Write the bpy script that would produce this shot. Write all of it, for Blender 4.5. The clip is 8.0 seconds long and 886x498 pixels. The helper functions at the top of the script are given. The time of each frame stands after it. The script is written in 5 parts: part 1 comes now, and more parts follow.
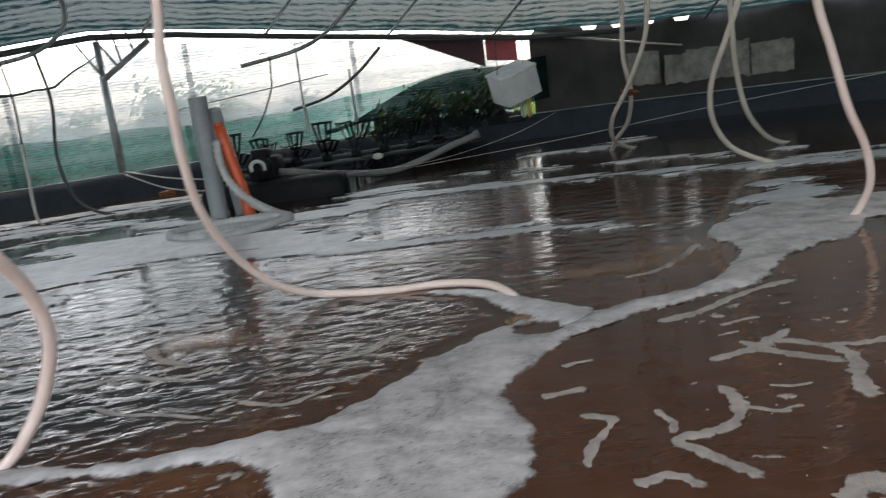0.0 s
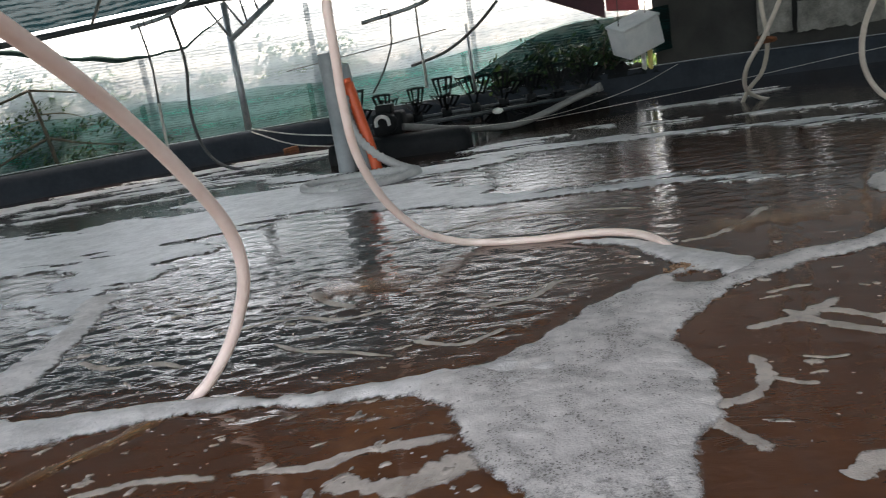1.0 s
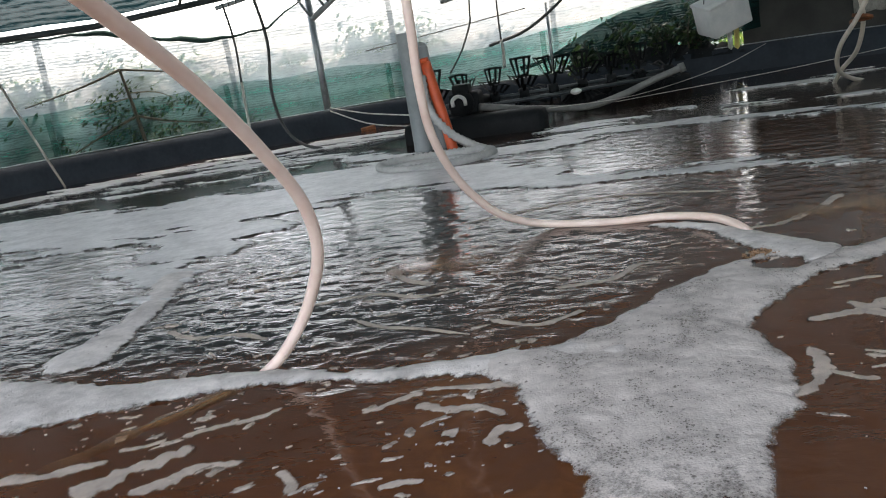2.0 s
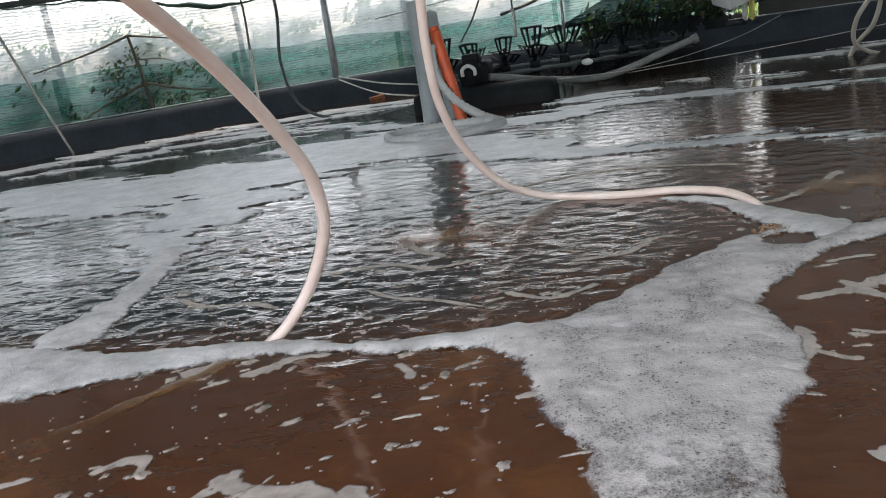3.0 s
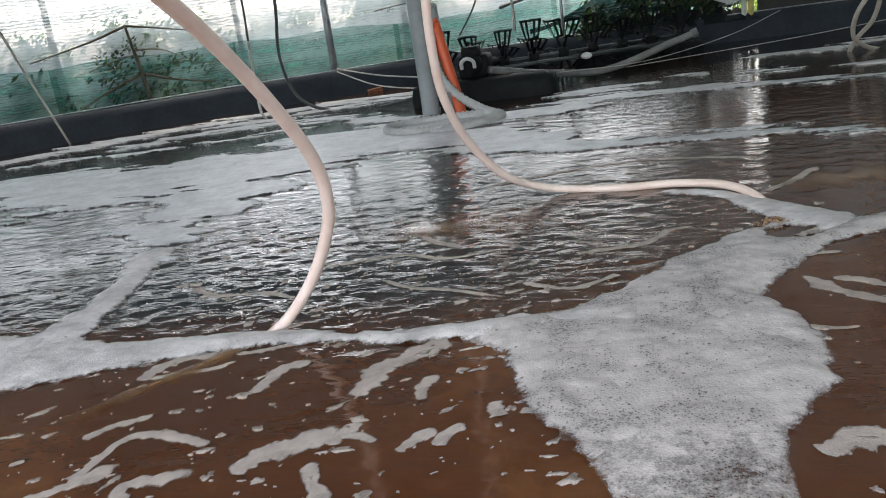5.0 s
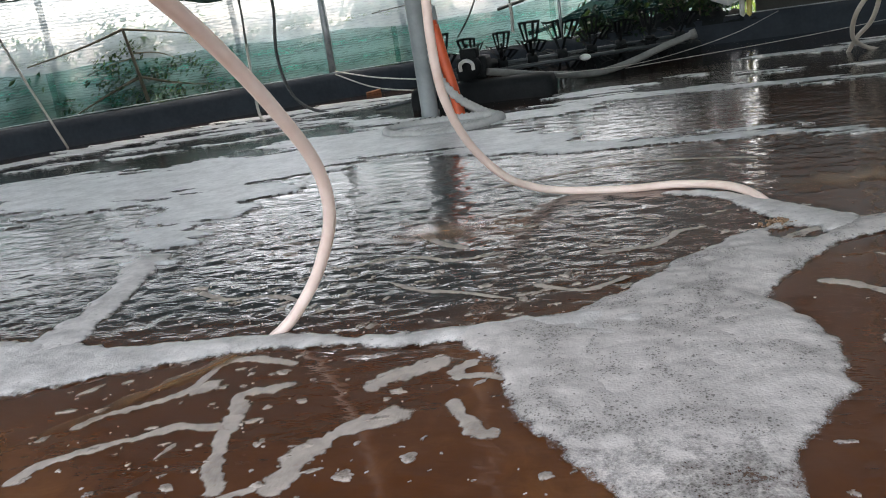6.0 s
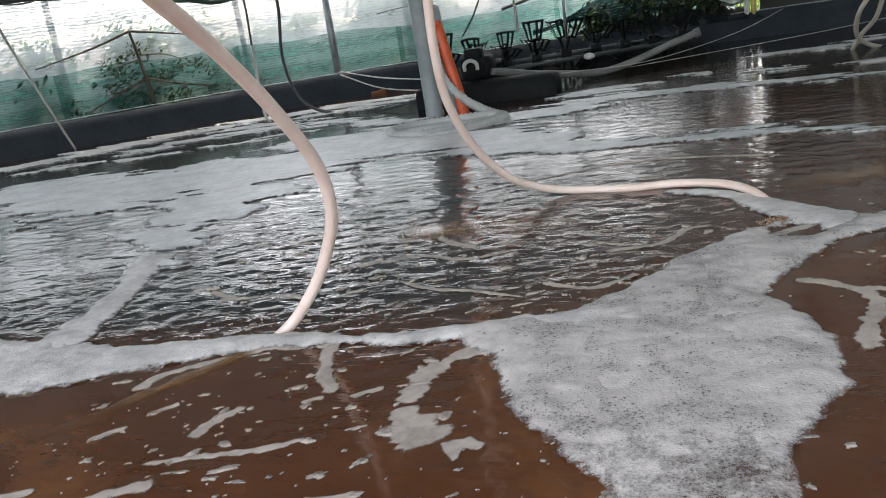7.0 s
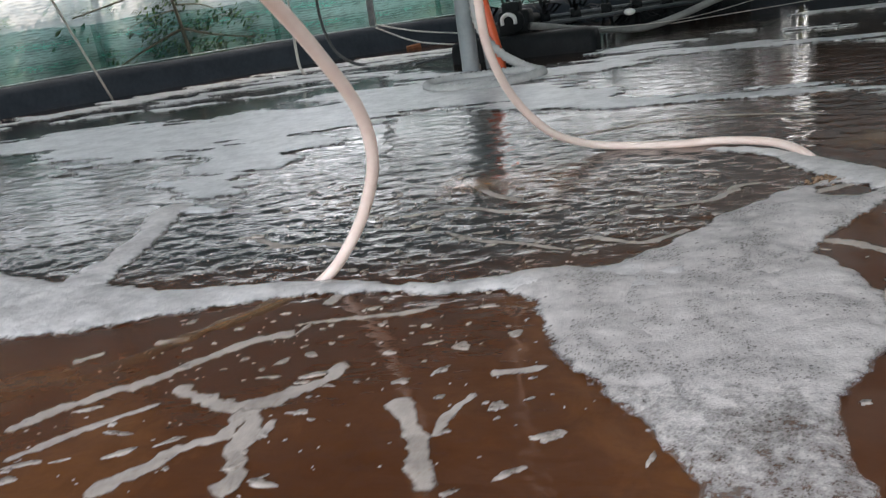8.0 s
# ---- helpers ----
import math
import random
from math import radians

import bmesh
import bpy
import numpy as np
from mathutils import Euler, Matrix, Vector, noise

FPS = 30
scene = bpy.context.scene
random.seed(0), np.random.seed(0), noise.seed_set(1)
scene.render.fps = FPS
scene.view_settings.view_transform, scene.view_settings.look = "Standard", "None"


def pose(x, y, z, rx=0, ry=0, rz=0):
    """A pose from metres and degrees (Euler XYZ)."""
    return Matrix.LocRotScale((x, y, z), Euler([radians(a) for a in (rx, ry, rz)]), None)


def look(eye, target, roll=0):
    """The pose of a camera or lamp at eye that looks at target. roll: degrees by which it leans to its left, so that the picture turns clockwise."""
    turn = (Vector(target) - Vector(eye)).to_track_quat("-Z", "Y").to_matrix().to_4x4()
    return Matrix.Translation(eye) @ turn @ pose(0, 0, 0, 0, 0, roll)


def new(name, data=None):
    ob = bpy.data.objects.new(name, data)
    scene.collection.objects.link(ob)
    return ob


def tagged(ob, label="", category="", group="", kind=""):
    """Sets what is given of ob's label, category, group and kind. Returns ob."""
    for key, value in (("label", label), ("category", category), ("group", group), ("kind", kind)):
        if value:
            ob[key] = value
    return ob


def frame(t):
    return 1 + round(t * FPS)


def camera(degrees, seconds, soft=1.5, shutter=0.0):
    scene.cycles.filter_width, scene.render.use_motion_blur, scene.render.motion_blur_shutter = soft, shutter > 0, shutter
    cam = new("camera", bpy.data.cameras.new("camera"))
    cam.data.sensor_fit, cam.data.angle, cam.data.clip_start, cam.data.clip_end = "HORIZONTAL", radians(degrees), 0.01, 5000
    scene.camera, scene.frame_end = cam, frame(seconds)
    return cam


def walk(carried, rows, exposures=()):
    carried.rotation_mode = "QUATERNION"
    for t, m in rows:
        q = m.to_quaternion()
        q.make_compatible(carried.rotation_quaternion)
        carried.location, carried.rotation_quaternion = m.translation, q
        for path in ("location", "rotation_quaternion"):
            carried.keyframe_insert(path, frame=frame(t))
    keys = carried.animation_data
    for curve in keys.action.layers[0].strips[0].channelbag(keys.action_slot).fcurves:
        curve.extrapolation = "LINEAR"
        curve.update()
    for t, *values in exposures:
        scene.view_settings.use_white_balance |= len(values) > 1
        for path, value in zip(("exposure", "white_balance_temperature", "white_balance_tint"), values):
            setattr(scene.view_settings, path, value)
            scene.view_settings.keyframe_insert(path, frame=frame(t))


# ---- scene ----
# A round lined shrimp pond, seen from low over its water. Centre of the pond at (1.3, 0), water at z = 0.
cam = camera(56.77, 8.0, soft=1.0, shutter=0.4)
PATH = [
    (0.0, pose(0.198, 0.014, 0.910, 78.33, 7.39, -0.01)),
    (0.5, pose(0.014, -0.048, 0.909, 76.96, 8.19, 3.64)),
    (1.0, pose(-0.012, -0.029, 0.898, 76.46, 8.58, 6.93)),
    (1.5, pose(0.007, -0.022, 0.893, 76.29, 8.69, 10.11)),
    (2.0, pose(-0.002, -0.029, 0.892, 75.95, 8.67, 12.35)),
    (3.5, pose(0.000, 0.000, 0.889, 73.47, 8.17, 13.03)),
    (4.0, pose(-0.007, 0.004, 0.882, 73.42, 7.85, 12.45)),
    (4.5, pose(-0.017, -0.020, 0.883, 73.48, 7.68, 12.83)),
    (6.0, pose(-0.046, 0.001, 0.879, 73.7, 7.98, 12.66)),
    (6.5, pose(-0.015, -0.018, 0.888, 73.66, 8.15, 12.59)),
    (7.0, pose(-0.024, -0.027, 0.887, 73.7, 8.32, 13.04)),
    (7.5, pose(-0.023, -0.026, 0.882, 73.13, 8.42, 14.12)),
    (8.0, pose(-0.063, -0.037, 0.868, 71.13, 7.7, 15.34)),
]
walk(cam, PATH, exposures=[(0.0, 2.50, 6950, 13), (2.0, 2.70, 6950, 13), (8.0, 2.88, 7000, 13)])

# ---------------------------------------------------------------- light
world = bpy.data.worlds.new("world")
scene.world = world
world.use_nodes = True
SUN_UP, SUN_TURN = 58.0, 20.0
wn = world.node_tree.nodes
sky = wn.new("ShaderNodeTexSky")
sky.sky_type = "NISHITA"
sky.sun_disc = False
sky.sun_elevation, sky.sun_rotation = radians(SUN_UP), radians(SUN_TURN)
sky.dust_density, sky.air_density, sky.ozone_density = 3.0, 1.0, 1.0
wn["Background"].inputs[1].default_value = 0.15
overcast = wn.new("ShaderNodeHueSaturation")
overcast.inputs["Saturation"].default_value = 0.45
world.node_tree.links.new(sky.outputs[0], overcast.inputs["Color"])
world.node_tree.links.new(overcast.outputs[0], wn["Background"].inputs[0])

sun = new("sun", bpy.data.lights.new("sun", "SUN"))
sun.data.energy, sun.data.angle, sun.data.color = 1.0, radians(14), (1.0, 0.96, 0.9)
_d = Vector((math.sin(radians(SUN_TURN)) * math.cos(radians(SUN_UP)), math.cos(radians(SUN_TURN)) * math.cos(radians(SUN_UP)), math.sin(radians(SUN_UP))))
sun.matrix_basis = look(_d * 40, (0, 0, 0))

# ---------------------------------------------------------------- small helpers
CX, CY, RADIUS = 1.3, 0.0, 10.9


def polar(phi, r, z):
    """A place by its bearing from the pond's centre, in degrees clockwise from +y."""
    a = radians(phi)
    return Vector((CX + r * math.sin(a), CY + r * math.cos(a), z))


def sat(v):
    return np.clip(v, 0.0, 1.0)


def smooth(v):
    v = sat(v)
    return v * v * (3 - 2 * v)


def as_mesh(name, bm, material, even=True):
    me = bpy.data.meshes.new(name)
    bm.normal_update()
    bm.to_mesh(me)
    bm.free()
    if material:
        me.materials.append(material)
    if even:
        me.polygons.foreach_set("use_smooth", [True] * len(me.polygons))
    return me


def thing(name, label, category, group="", kind="", at=None):
    ob = new(name)
    ob.empty_display_size = 0.1
    if at is not None:
        ob.matrix_basis = at
    return tagged(ob, label, category, group, kind)


def part(name, bm, material, parent=None, label="", even=True):
    ob = new(name, as_mesh(name, bm, material, even))
    if parent:
        ob.parent = parent
    return tagged(ob, label)


def spline(points, steps=8):
    """Catmull-Rom through the points."""
    p = [Vector(q) for q in points]
    p = [2 * p[0] - p[1]] + p + [2 * p[-1] - p[-2]]
    out = []
    for i in range(1, len(p) - 2):
        a, b, c, d = p[i - 1:i + 3]
        for k in range(steps):
            t = k / steps
            out.append(0.5 * (2 * b + (c - a) * t + (2 * a - 5 * b + 4 * c - d) * t * t + (3 * b - a - 3 * c + d) * t ** 3))
    out.append(p[-2])
    return out


def tube(points, radius, sides=10, bm=None, ribs=0.0, pitch=0.02, ends=True):
    """A round tube along the points; ribs: depth of corrugation."""
    bm = bm or bmesh.new()
    pts = [Vector(q) for q in points]
    if ribs:
        fine = []
        for a, b in zip(pts, pts[1:]):
            n = max(1, int((b - a).length / (pitch / 2)))
            fine += [a.lerp(b, k / n) for k in range(n)]
        pts = fine + [pts[-1]]
    rings, side = [], None
    for i, p in enumerate(pts):
        d = (pts[min(i + 1, len(pts) - 1)] - pts[max(i - 1, 0)]).normalized()
        if side is None:
            side = d.orthogonal().normalized()
        side = (side - d * side.dot(d)).normalized()
        up = d.cross(side)
        r = radius(i / max(1, len(pts) - 1)) if callable(radius) else radius
        r += ribs * (1 if i % 2 else -1)
        rings.append([bm.verts.new(p + (side * math.cos(k * math.tau / sides) + up * math.sin(k * math.tau / sides)) * r) for k in range(sides)])
    for a, b in zip(rings, rings[1:]):
        for k in range(sides):
            bm.faces.new((a[k], a[(k + 1) % sides], b[(k + 1) % sides], b[k]))
    if ends:
        bm.faces.new(list(reversed(rings[0])))
        bm.faces.new(rings[-1])
    return bm


def box(bm, centre, size, turn=None, bevel=0.0):
    m = Matrix.Translation(centre) @ (turn or Matrix()) @ Matrix.Diagonal((*size, 1))
    made = bmesh.ops.create_cube(bm, size=1, matrix=m)
    if bevel:
        edges = list({e for v in made["verts"] for e in v.link_edges})
        bmesh.ops.bevel(bm, geom=edges, offset=bevel, segments=2, profile=0.6, affect="EDGES")
    return bm


# ---------------------------------------------------------------- materials
def material(name):
    m = bpy.data.materials.new(name)
    m.use_nodes = True
    t = m.node_tree
    b = t.nodes["Principled BSDF"]

    def node(kind, **sets):
        n = t.nodes.new("ShaderNode" + kind)
        for key, value in sets.items():
            n.inputs[key.replace("_", " ")].default_value = value
        return n

    def join(a, out, b_, into):
        t.links.new(a.outputs[out], b_.inputs[into])
    return m, t, b, node, join


def ramp(node, stops):
    r = node("ValToRGB")
    e = r.color_ramp.elements
    while len(e) < len(stops):
        e.new(0.5)
    for q, (at, c) in zip(e, stops):
        q.position, q.color = at, (*c, 1) if len(c) == 3 else c
    return r


def plain(name, a, b, rough=0.5, metal=0.0, grain=8.0, fine=60.0, bump=0.15, spec=0.5, stretch=(1, 1, 1)):
    """A surface between two colours: broad stains and fine grain, with a little relief."""
    m, t, bs, node, join = material(name)
    co = node("TexCoord")
    mp = node("Mapping")
    mp.inputs["Scale"].default_value = stretch
    join(co, "Object", mp, "Vector")
    n1 = node("TexNoise", Scale=grain, Detail=6.0, Roughness=0.6)
    n2 = node("TexNoise", Scale=fine, Detail=4.0)
    join(mp, 0, n1, "Vector")
    join(mp, 0, n2, "Vector")
    add = node("Math")
    add.operation = "MULTIPLY_ADD"
    add.inputs[1].default_value = 0.35
    join(n2, 0, add, 0)
    join(n1, 0, add, 2)
    r = ramp(node, [(0.45, a), (0.85, b)])
    join(add, 0, r, 0)
    join(r, 0, bs, "Base Color")
    rr = node("MapRange")
    rr.inputs["To Min"].default_value, rr.inputs["To Max"].default_value = max(0, rough - 0.12), min(1, rough + 0.12)
    join(n1, 0, rr, "Value")
    join(rr, 0, bs, "Roughness")
    bs.inputs["Metallic"].default_value = metal
    bs.inputs["Specular IOR Level"].default_value = spec
    bp = node("Bump", Strength=bump, Distance=0.01)
    join(n2, 0, bp, "Height")
    join(bp, 0, bs, "Normal")
    return m


def water_material():
    m, t, bs, node, join = material("pond_water")
    co = node("TexCoord")
    n1 = node("TexNoise", Scale=0.9, Detail=5.0, Roughness=0.55, Distortion=1.2)
    join(co, "Object", n1, "Vector")
    n6 = node("TexNoise", Scale=9.0, Detail=6.0, Roughness=0.7, Distortion=0.8)
    join(co, "Object", n6, "Vector")
    both = node("Math")
    both.operation = "MULTIPLY_ADD"
    both.inputs[1].default_value = 0.30
    join(n6, 0, both, 0)
    join(n1, 0, both, 2)
    n1 = node("Math")
    n1.operation = "SUBTRACT"
    n1.inputs[1].default_value = 0.15
    join(both, 0, n1, 0)
    r = ramp(node, [(0.32, (0.068, 0.0195, 0.0042)), (0.52, (0.095, 0.0285, 0.0064)), (0.72, (0.175, 0.064, 0.016))])
    join(n1, 0, r, 0)
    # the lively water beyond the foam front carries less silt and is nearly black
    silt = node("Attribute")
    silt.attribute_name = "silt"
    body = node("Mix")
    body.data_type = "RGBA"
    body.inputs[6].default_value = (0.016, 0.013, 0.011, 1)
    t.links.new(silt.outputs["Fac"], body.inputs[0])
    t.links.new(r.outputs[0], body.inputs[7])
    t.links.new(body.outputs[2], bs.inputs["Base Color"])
    bs.inputs["Roughness"].default_value = 0.06
    bs.inputs["IOR"].default_value = 1.46
    n2 = node("TexNoise", Scale=26.0, Detail=3.0, Roughness=0.6, Distortion=0.6)
    n3 = node("TexNoise", Scale=8.5, Detail=3.0, Roughness=0.5, Distortion=0.8)
    mp = node("Mapping")
    mp.inputs["Scale"].default_value = (0.42, 1.0, 1.0)
    mp.inputs["Rotation"].default_value = (0, 0, radians(-14))
    join(co, "Object", mp, "Vector")
    join(mp, 0, n2, "Vector")
    join(mp, 0, n3, "Vector")
    at = node("Attribute")
    at.attribute_name = "ripple"
    mu = node("Math")
    mu.operation = "MULTIPLY"
    join(n2, 0, mu, 0)
    join(at, "Fac", mu, 1)
    long = node("Math")
    long.operation = "MULTIPLY"
    join(n3, 0, long, 0)
    join(at, "Fac", long, 1)
    b1 = node("Bump", Strength=1.0, Distance=0.0040)
    b2 = node("Bump", Strength=1.0, Distance=0.0110)
    join(mu, 0, b1, "Height")
    join(long, 0, b2, "Height")
    join(b2, 0, b1, "Normal")
    join(b1, 0, bs, "Normal")
    return m


def foam_material(name, light, dark, cell, holes, bump, rough=0.55):
    """Foam: packed bubbles of two sizes, some of them open and dark, in drifts of thick and thin."""
    m, t, bs, node, join = material(name)
    co = node("TexCoord")
    n = node("TexNoise", Scale=6.0, Detail=6.0, Roughness=0.62)
    n3 = node("TexNoise", Scale=28.0, Detail=4.0, Roughness=0.65)
    n4 = node("TexNoise", Scale=210.0, Detail=3.0, Roughness=0.6)
    for q in (n, n3, n4):
        join(co, "Object", q, "Vector")

    def open_bubbles(scale, share, size):
        """1 in the middle of a share of the cells, chosen at random."""
        v = node("TexVoronoi", Scale=scale)
        join(co, "Object", v, "Vector")
        pit = node("MapRange")
        pit.inputs["From Min"].default_value, pit.inputs["From Max"].default_value = size, size * 0.35
        ragged = node("Math")
        ragged.operation = "MULTIPLY_ADD"
        ragged.inputs[1].default_value = 0.9
        join(n4, 0, ragged, 0)
        shift = node("Math")
        shift.operation = "SUBTRACT"
        shift.inputs[1].default_value = 0.45
        join(v, "Distance", shift, 0)
        join(shift, 0, ragged, 2)
        join(ragged, 0, pit, "Value")
        sep = node("SeparateColor")
        join(v, "Color", sep, 0)
        # thin foam lets more of them open
        thin = node("MapRange")
        thin.inputs["From Min"].default_value, thin.inputs["From Max"].default_value = 0.49, 0.66
        thin.inputs["To Min"].default_value, thin.inputs["To Max"].default_value = 0.02, share
        join(n, 0, thin, "Value")
        less = node("Math")
        less.operation = "LESS_THAN"
        join(sep, 0, less, 0)
        join(thin, 0, less, 1)
        k = node("Math")
        k.operation = "MULTIPLY"
        join(pit, 0, k, 0)
        join(less, 0, k, 1)
        return k, v
    small, v1 = open_bubbles(cell, holes, 0.46)
    big, v2 = open_bubbles(cell * 0.5, holes * 0.45, 0.45)
    top = node("Math")
    top.operation = "MAXIMUM"
    join(small, 0, top, 0)
    join(big, 0, top, 1)
    mid = node("Math")
    mid.operation = "MULTIPLY_ADD"
    mid.inputs[1].default_value = 0.55
    join(n3, 0, mid, 0)
    join(n, 0, mid, 2)
    broad = ramp(node, [(0.62, light), (0.98, tuple(c * 0.58 for c in light))])
    join(mid, 0, broad, 0)
    mx = node("Mix")
    mx.data_type = "RGBA"
    t.links.new(top.outputs[0], mx.inputs[0])
    t.links.new(broad.outputs[0], mx.inputs[6])
    mx.inputs[7].default_value = (*dark, 1)
    t.links.new(mx.outputs[2], bs.inputs["Base Color"])
    bs.inputs["Roughness"].default_value = rough
    bs.inputs["Specular IOR Level"].default_value = 0.4
    h = node("Math")
    h.operation = "SUBTRACT"
    join(n4, 0, h, 0)
    join(v1, "Distance", h, 1)
    h2 = node("Math")
    h2.operation = "SUBTRACT"
    join(h, 0, h2, 0)
    join(top, 0, h2, 1)
    b1 = node("Bump", Strength=bump, Distance=0.0035)
    b2 = node("Bump", Strength=bump * 0.6, Distance=0.012)
    join(h2, 0, b1, "Height")
    join(n3, 0, b2, "Height")
    join(b2, 0, b1, "Normal")
    join(b1, 0, bs, "Normal")
    # where the foam thins out it breaks into lace and the water shows between the bubbles
    at = node("Attribute")
    at.attribute_name = "thin"
    lace = node("Math")
    lace.operation = "MULTIPLY_ADD"
    lace.inputs[1].default_value = 0.9
    join(n3, 0, lace, 0)
    join(at, "Fac", lace, 2)
    lace2 = node("Math")
    lace2.operation = "MULTIPLY_ADD"
    lace2.inputs[1].default_value = 0.5
    join(n4, 0, lace2, 0)
    join(lace, 0, lace2, 2)
    cover = node("MapRange")
    cover.inputs["From Min"].default_value, cover.inputs["From Max"].default_value = 1.42, 1.02
    join(lace2, 0, cover, "Value")
    clear = node("BsdfTransparent")
    mix = node("MixShader")
    join(cover, 0, mix, 0)
    join(clear, 0, mix, 1)
    join(bs, 0, mix, 2)
    join(mix, 0, t.nodes["Material Output"], "Surface")
    return m


def plume_material():
    """Silt just under the surface: tan in the middle of the streak, clear at its rim."""
    m, t, bs, node, join = material("stirred_water")
    co = node("TexCoord")
    n = node("TexNoise", Scale=14.0, Detail=5.0)
    join(co, "Object", n, "Vector")
    r = ramp(node, [(0.3, (0.17, 0.075, 0.024)), (0.7, (0.32, 0.16, 0.060))])
    join(n, 0, r, 0)
    join(r, 0, bs, "Base Color")
    bs.inputs["Roughness"].default_value = 0.12
    at = node("Attribute")
    at.attribute_name = "core"
    k = node("Math")
    k.operation = "MULTIPLY"
    join(at, "Fac", k, 0)
    k.inputs[1].default_value = 0.92
    clear = node("BsdfTransparent")
    mix = node("MixShader")
    join(k, 0, mix, 0)
    join(clear, 0, mix, 1)
    join(bs, 0, mix, 2)
    join(mix, 0, t.nodes["Material Output"], "Surface")
    return m


def net_material(name, thread, open_share, rows, see=0.0, glow=0.85):
    """Woven shade net: rows of threads with slits between them, let through by real transparency."""
    m, t, bs, node, join = material(name)
    out = t.nodes["Material Output"]
    co = node("TexCoord")
    w = node("TexWave", Scale=rows, Distortion=5.0, Detail=4.0)
    w.inputs["Detail Scale"].default_value = 1.4
    w.bands_direction = "Y"
    w2 = node("TexWave", Scale=rows * 0.13, Distortion=1.5, Detail=2.0)
    w2.bands_direction = "Y"
    n = node("TexNoise", Scale=2.3, Detail=5.0)
    n2 = node("TexNoise", Scale=1.0, Detail=4.0, Roughness=0.7)
    mp = node("Mapping")
    mp.inputs["Scale"].default_value = (11.0, 42.0, 1.0)
    join(co, "UV", mp, "Vector")
    for q in (w, w2):
        join(co, "UV", q, "Vector")
    join(mp, 0, n2, "Vector")
    join(mp, 0, n, "Vector")
    tr = node("BsdfTransparent")
    tl = node("BsdfTranslucent")
    df = node("BsdfDiffuse")
    # threads bunch up in darker rows
    bunch = node("Math")
    bunch.operation = "MULTIPLY_ADD"
    bunch.inputs[1].default_value = 0.24
    join(w, 1, bunch, 0)
    join(n2, 0, bunch, 2)
    tone = ramp(node, [(0.38, tuple(c * 0.58 for c in thread)), (0.78, tuple(c * 1.25 for c in thread))])
    join(bunch, 0, tone, 0)
    join(tone, 0, tl, "Color")
    join(tone, 0, df, "Color")
    body = node("MixShader")
    body.inputs[0].default_value = 1 - glow
    join(tl, 0, body, 1)
    join(df, 0, body, 2)
    s1 = node("Math")
    s1.operation = "MULTIPLY_ADD"
    s1.inputs[1].default_value = 0.30
    join(w, 1, s1, 0)
    join(n2, 0, s1, 2)
    fold = node("TexNoise", Scale=1.0, Detail=3.0, Roughness=0.6)
    fm = node("Mapping")
    fm.inputs["Scale"].default_value = (3.2, 0.7, 1.0)
    join(co, "UV", fm, "Vector")
    join(fm, 0, fold, "Vector")
    s0 = node("Math")
    s0.operation = "MULTIPLY_ADD"
    s0.inputs[1].default_value = 0.55
    join(fold, 0, s0, 0)
    join(s1, 0, s0, 2)
    s1 = s0
    s2 = node("Math")
    s2.operation = "MULTIPLY_ADD"
    s2.inputs[1].default_value = 0.22
    join(w2, 1, s2, 0)
    join(s1, 0, s2, 2)
    s3 = node("MapRange")
    s3.inputs["From Min"].default_value, s3.inputs["From Max"].default_value = 0.88, 1.12
    s3.inputs["To Min"].default_value, s3.inputs["To Max"].default_value = see, min(1.0, open_share * 2)
    join(s2, 0, s3, "Value")
    mix = node("MixShader")
    join(s3, 0, mix, 0)
    join(body, 0, mix, 1)
    join(tr, 0, mix, 2)
    join(mix, 0, out, "Surface")
    return m


M_WATER = water_material()
M_FOAM = foam_material("thick_foam", (0.61, 0.565, 0.53), (0.13, 0.115, 0.10), 150.0, 1.4, 0.32)
M_BAND = foam_material("band_foam", (0.71, 0.675, 0.645), (0.36, 0.33, 0.30), 150.0, 0.25, 0.4)
M_THIN = foam_material("thin_foam", (0.50, 0.43, 0.37), (0.30, 0.22, 0.17), 170.0, 0.5, 0.3)
M_FILM = foam_material("foam_film", (0.66, 0.66, 0.655), (0.44, 0.43, 0.42), 60.0, 0.4, 0.12, 0.34)
M_HOSE = plain("cream_hose", (0.80, 0.61, 0.52), (0.90, 0.75, 0.66), 0.42, grain=5, fine=35, bump=0.08)
M_HOSE2 = plain("grey_hose", (0.50, 0.45, 0.38), (0.70, 0.64, 0.55), 0.45, grain=5, fine=35, bump=0.08)
M_PVC = plain("grey_pvc", (0.22, 0.25, 0.255), (0.31, 0.34, 0.345), 0.42, grain=4, fine=30, bump=0.06)
M_PIPE = plain("weathered_grey_pipe", (0.11, 0.115, 0.11), (0.20, 0.20, 0.19), 0.6, grain=5, fine=40, bump=0.12)
M_RIB = plain("ribbed_grey", (0.34, 0.34, 0.33), (0.50, 0.50, 0.48), 0.5, grain=10)
M_PLUME = plume_material()
M_SPOUT = plain("tan_bubbles", (0.20, 0.115, 0.06), (0.32, 0.20, 0.12), 0.25, grain=30, fine=120)
M_RUST = plain("rusty_strap", (0.10, 0.035, 0.015), (0.22, 0.08, 0.03), 0.8, grain=20)
M_HEM = plain("dark_green_cloth", (0.01, 0.03, 0.028), (0.03, 0.075, 0.06), 0.8, grain=12)
M_ORANGE = plain("orange_plastic", (0.55, 0.075, 0.02), (0.72, 0.12, 0.035), 0.4, grain=6)
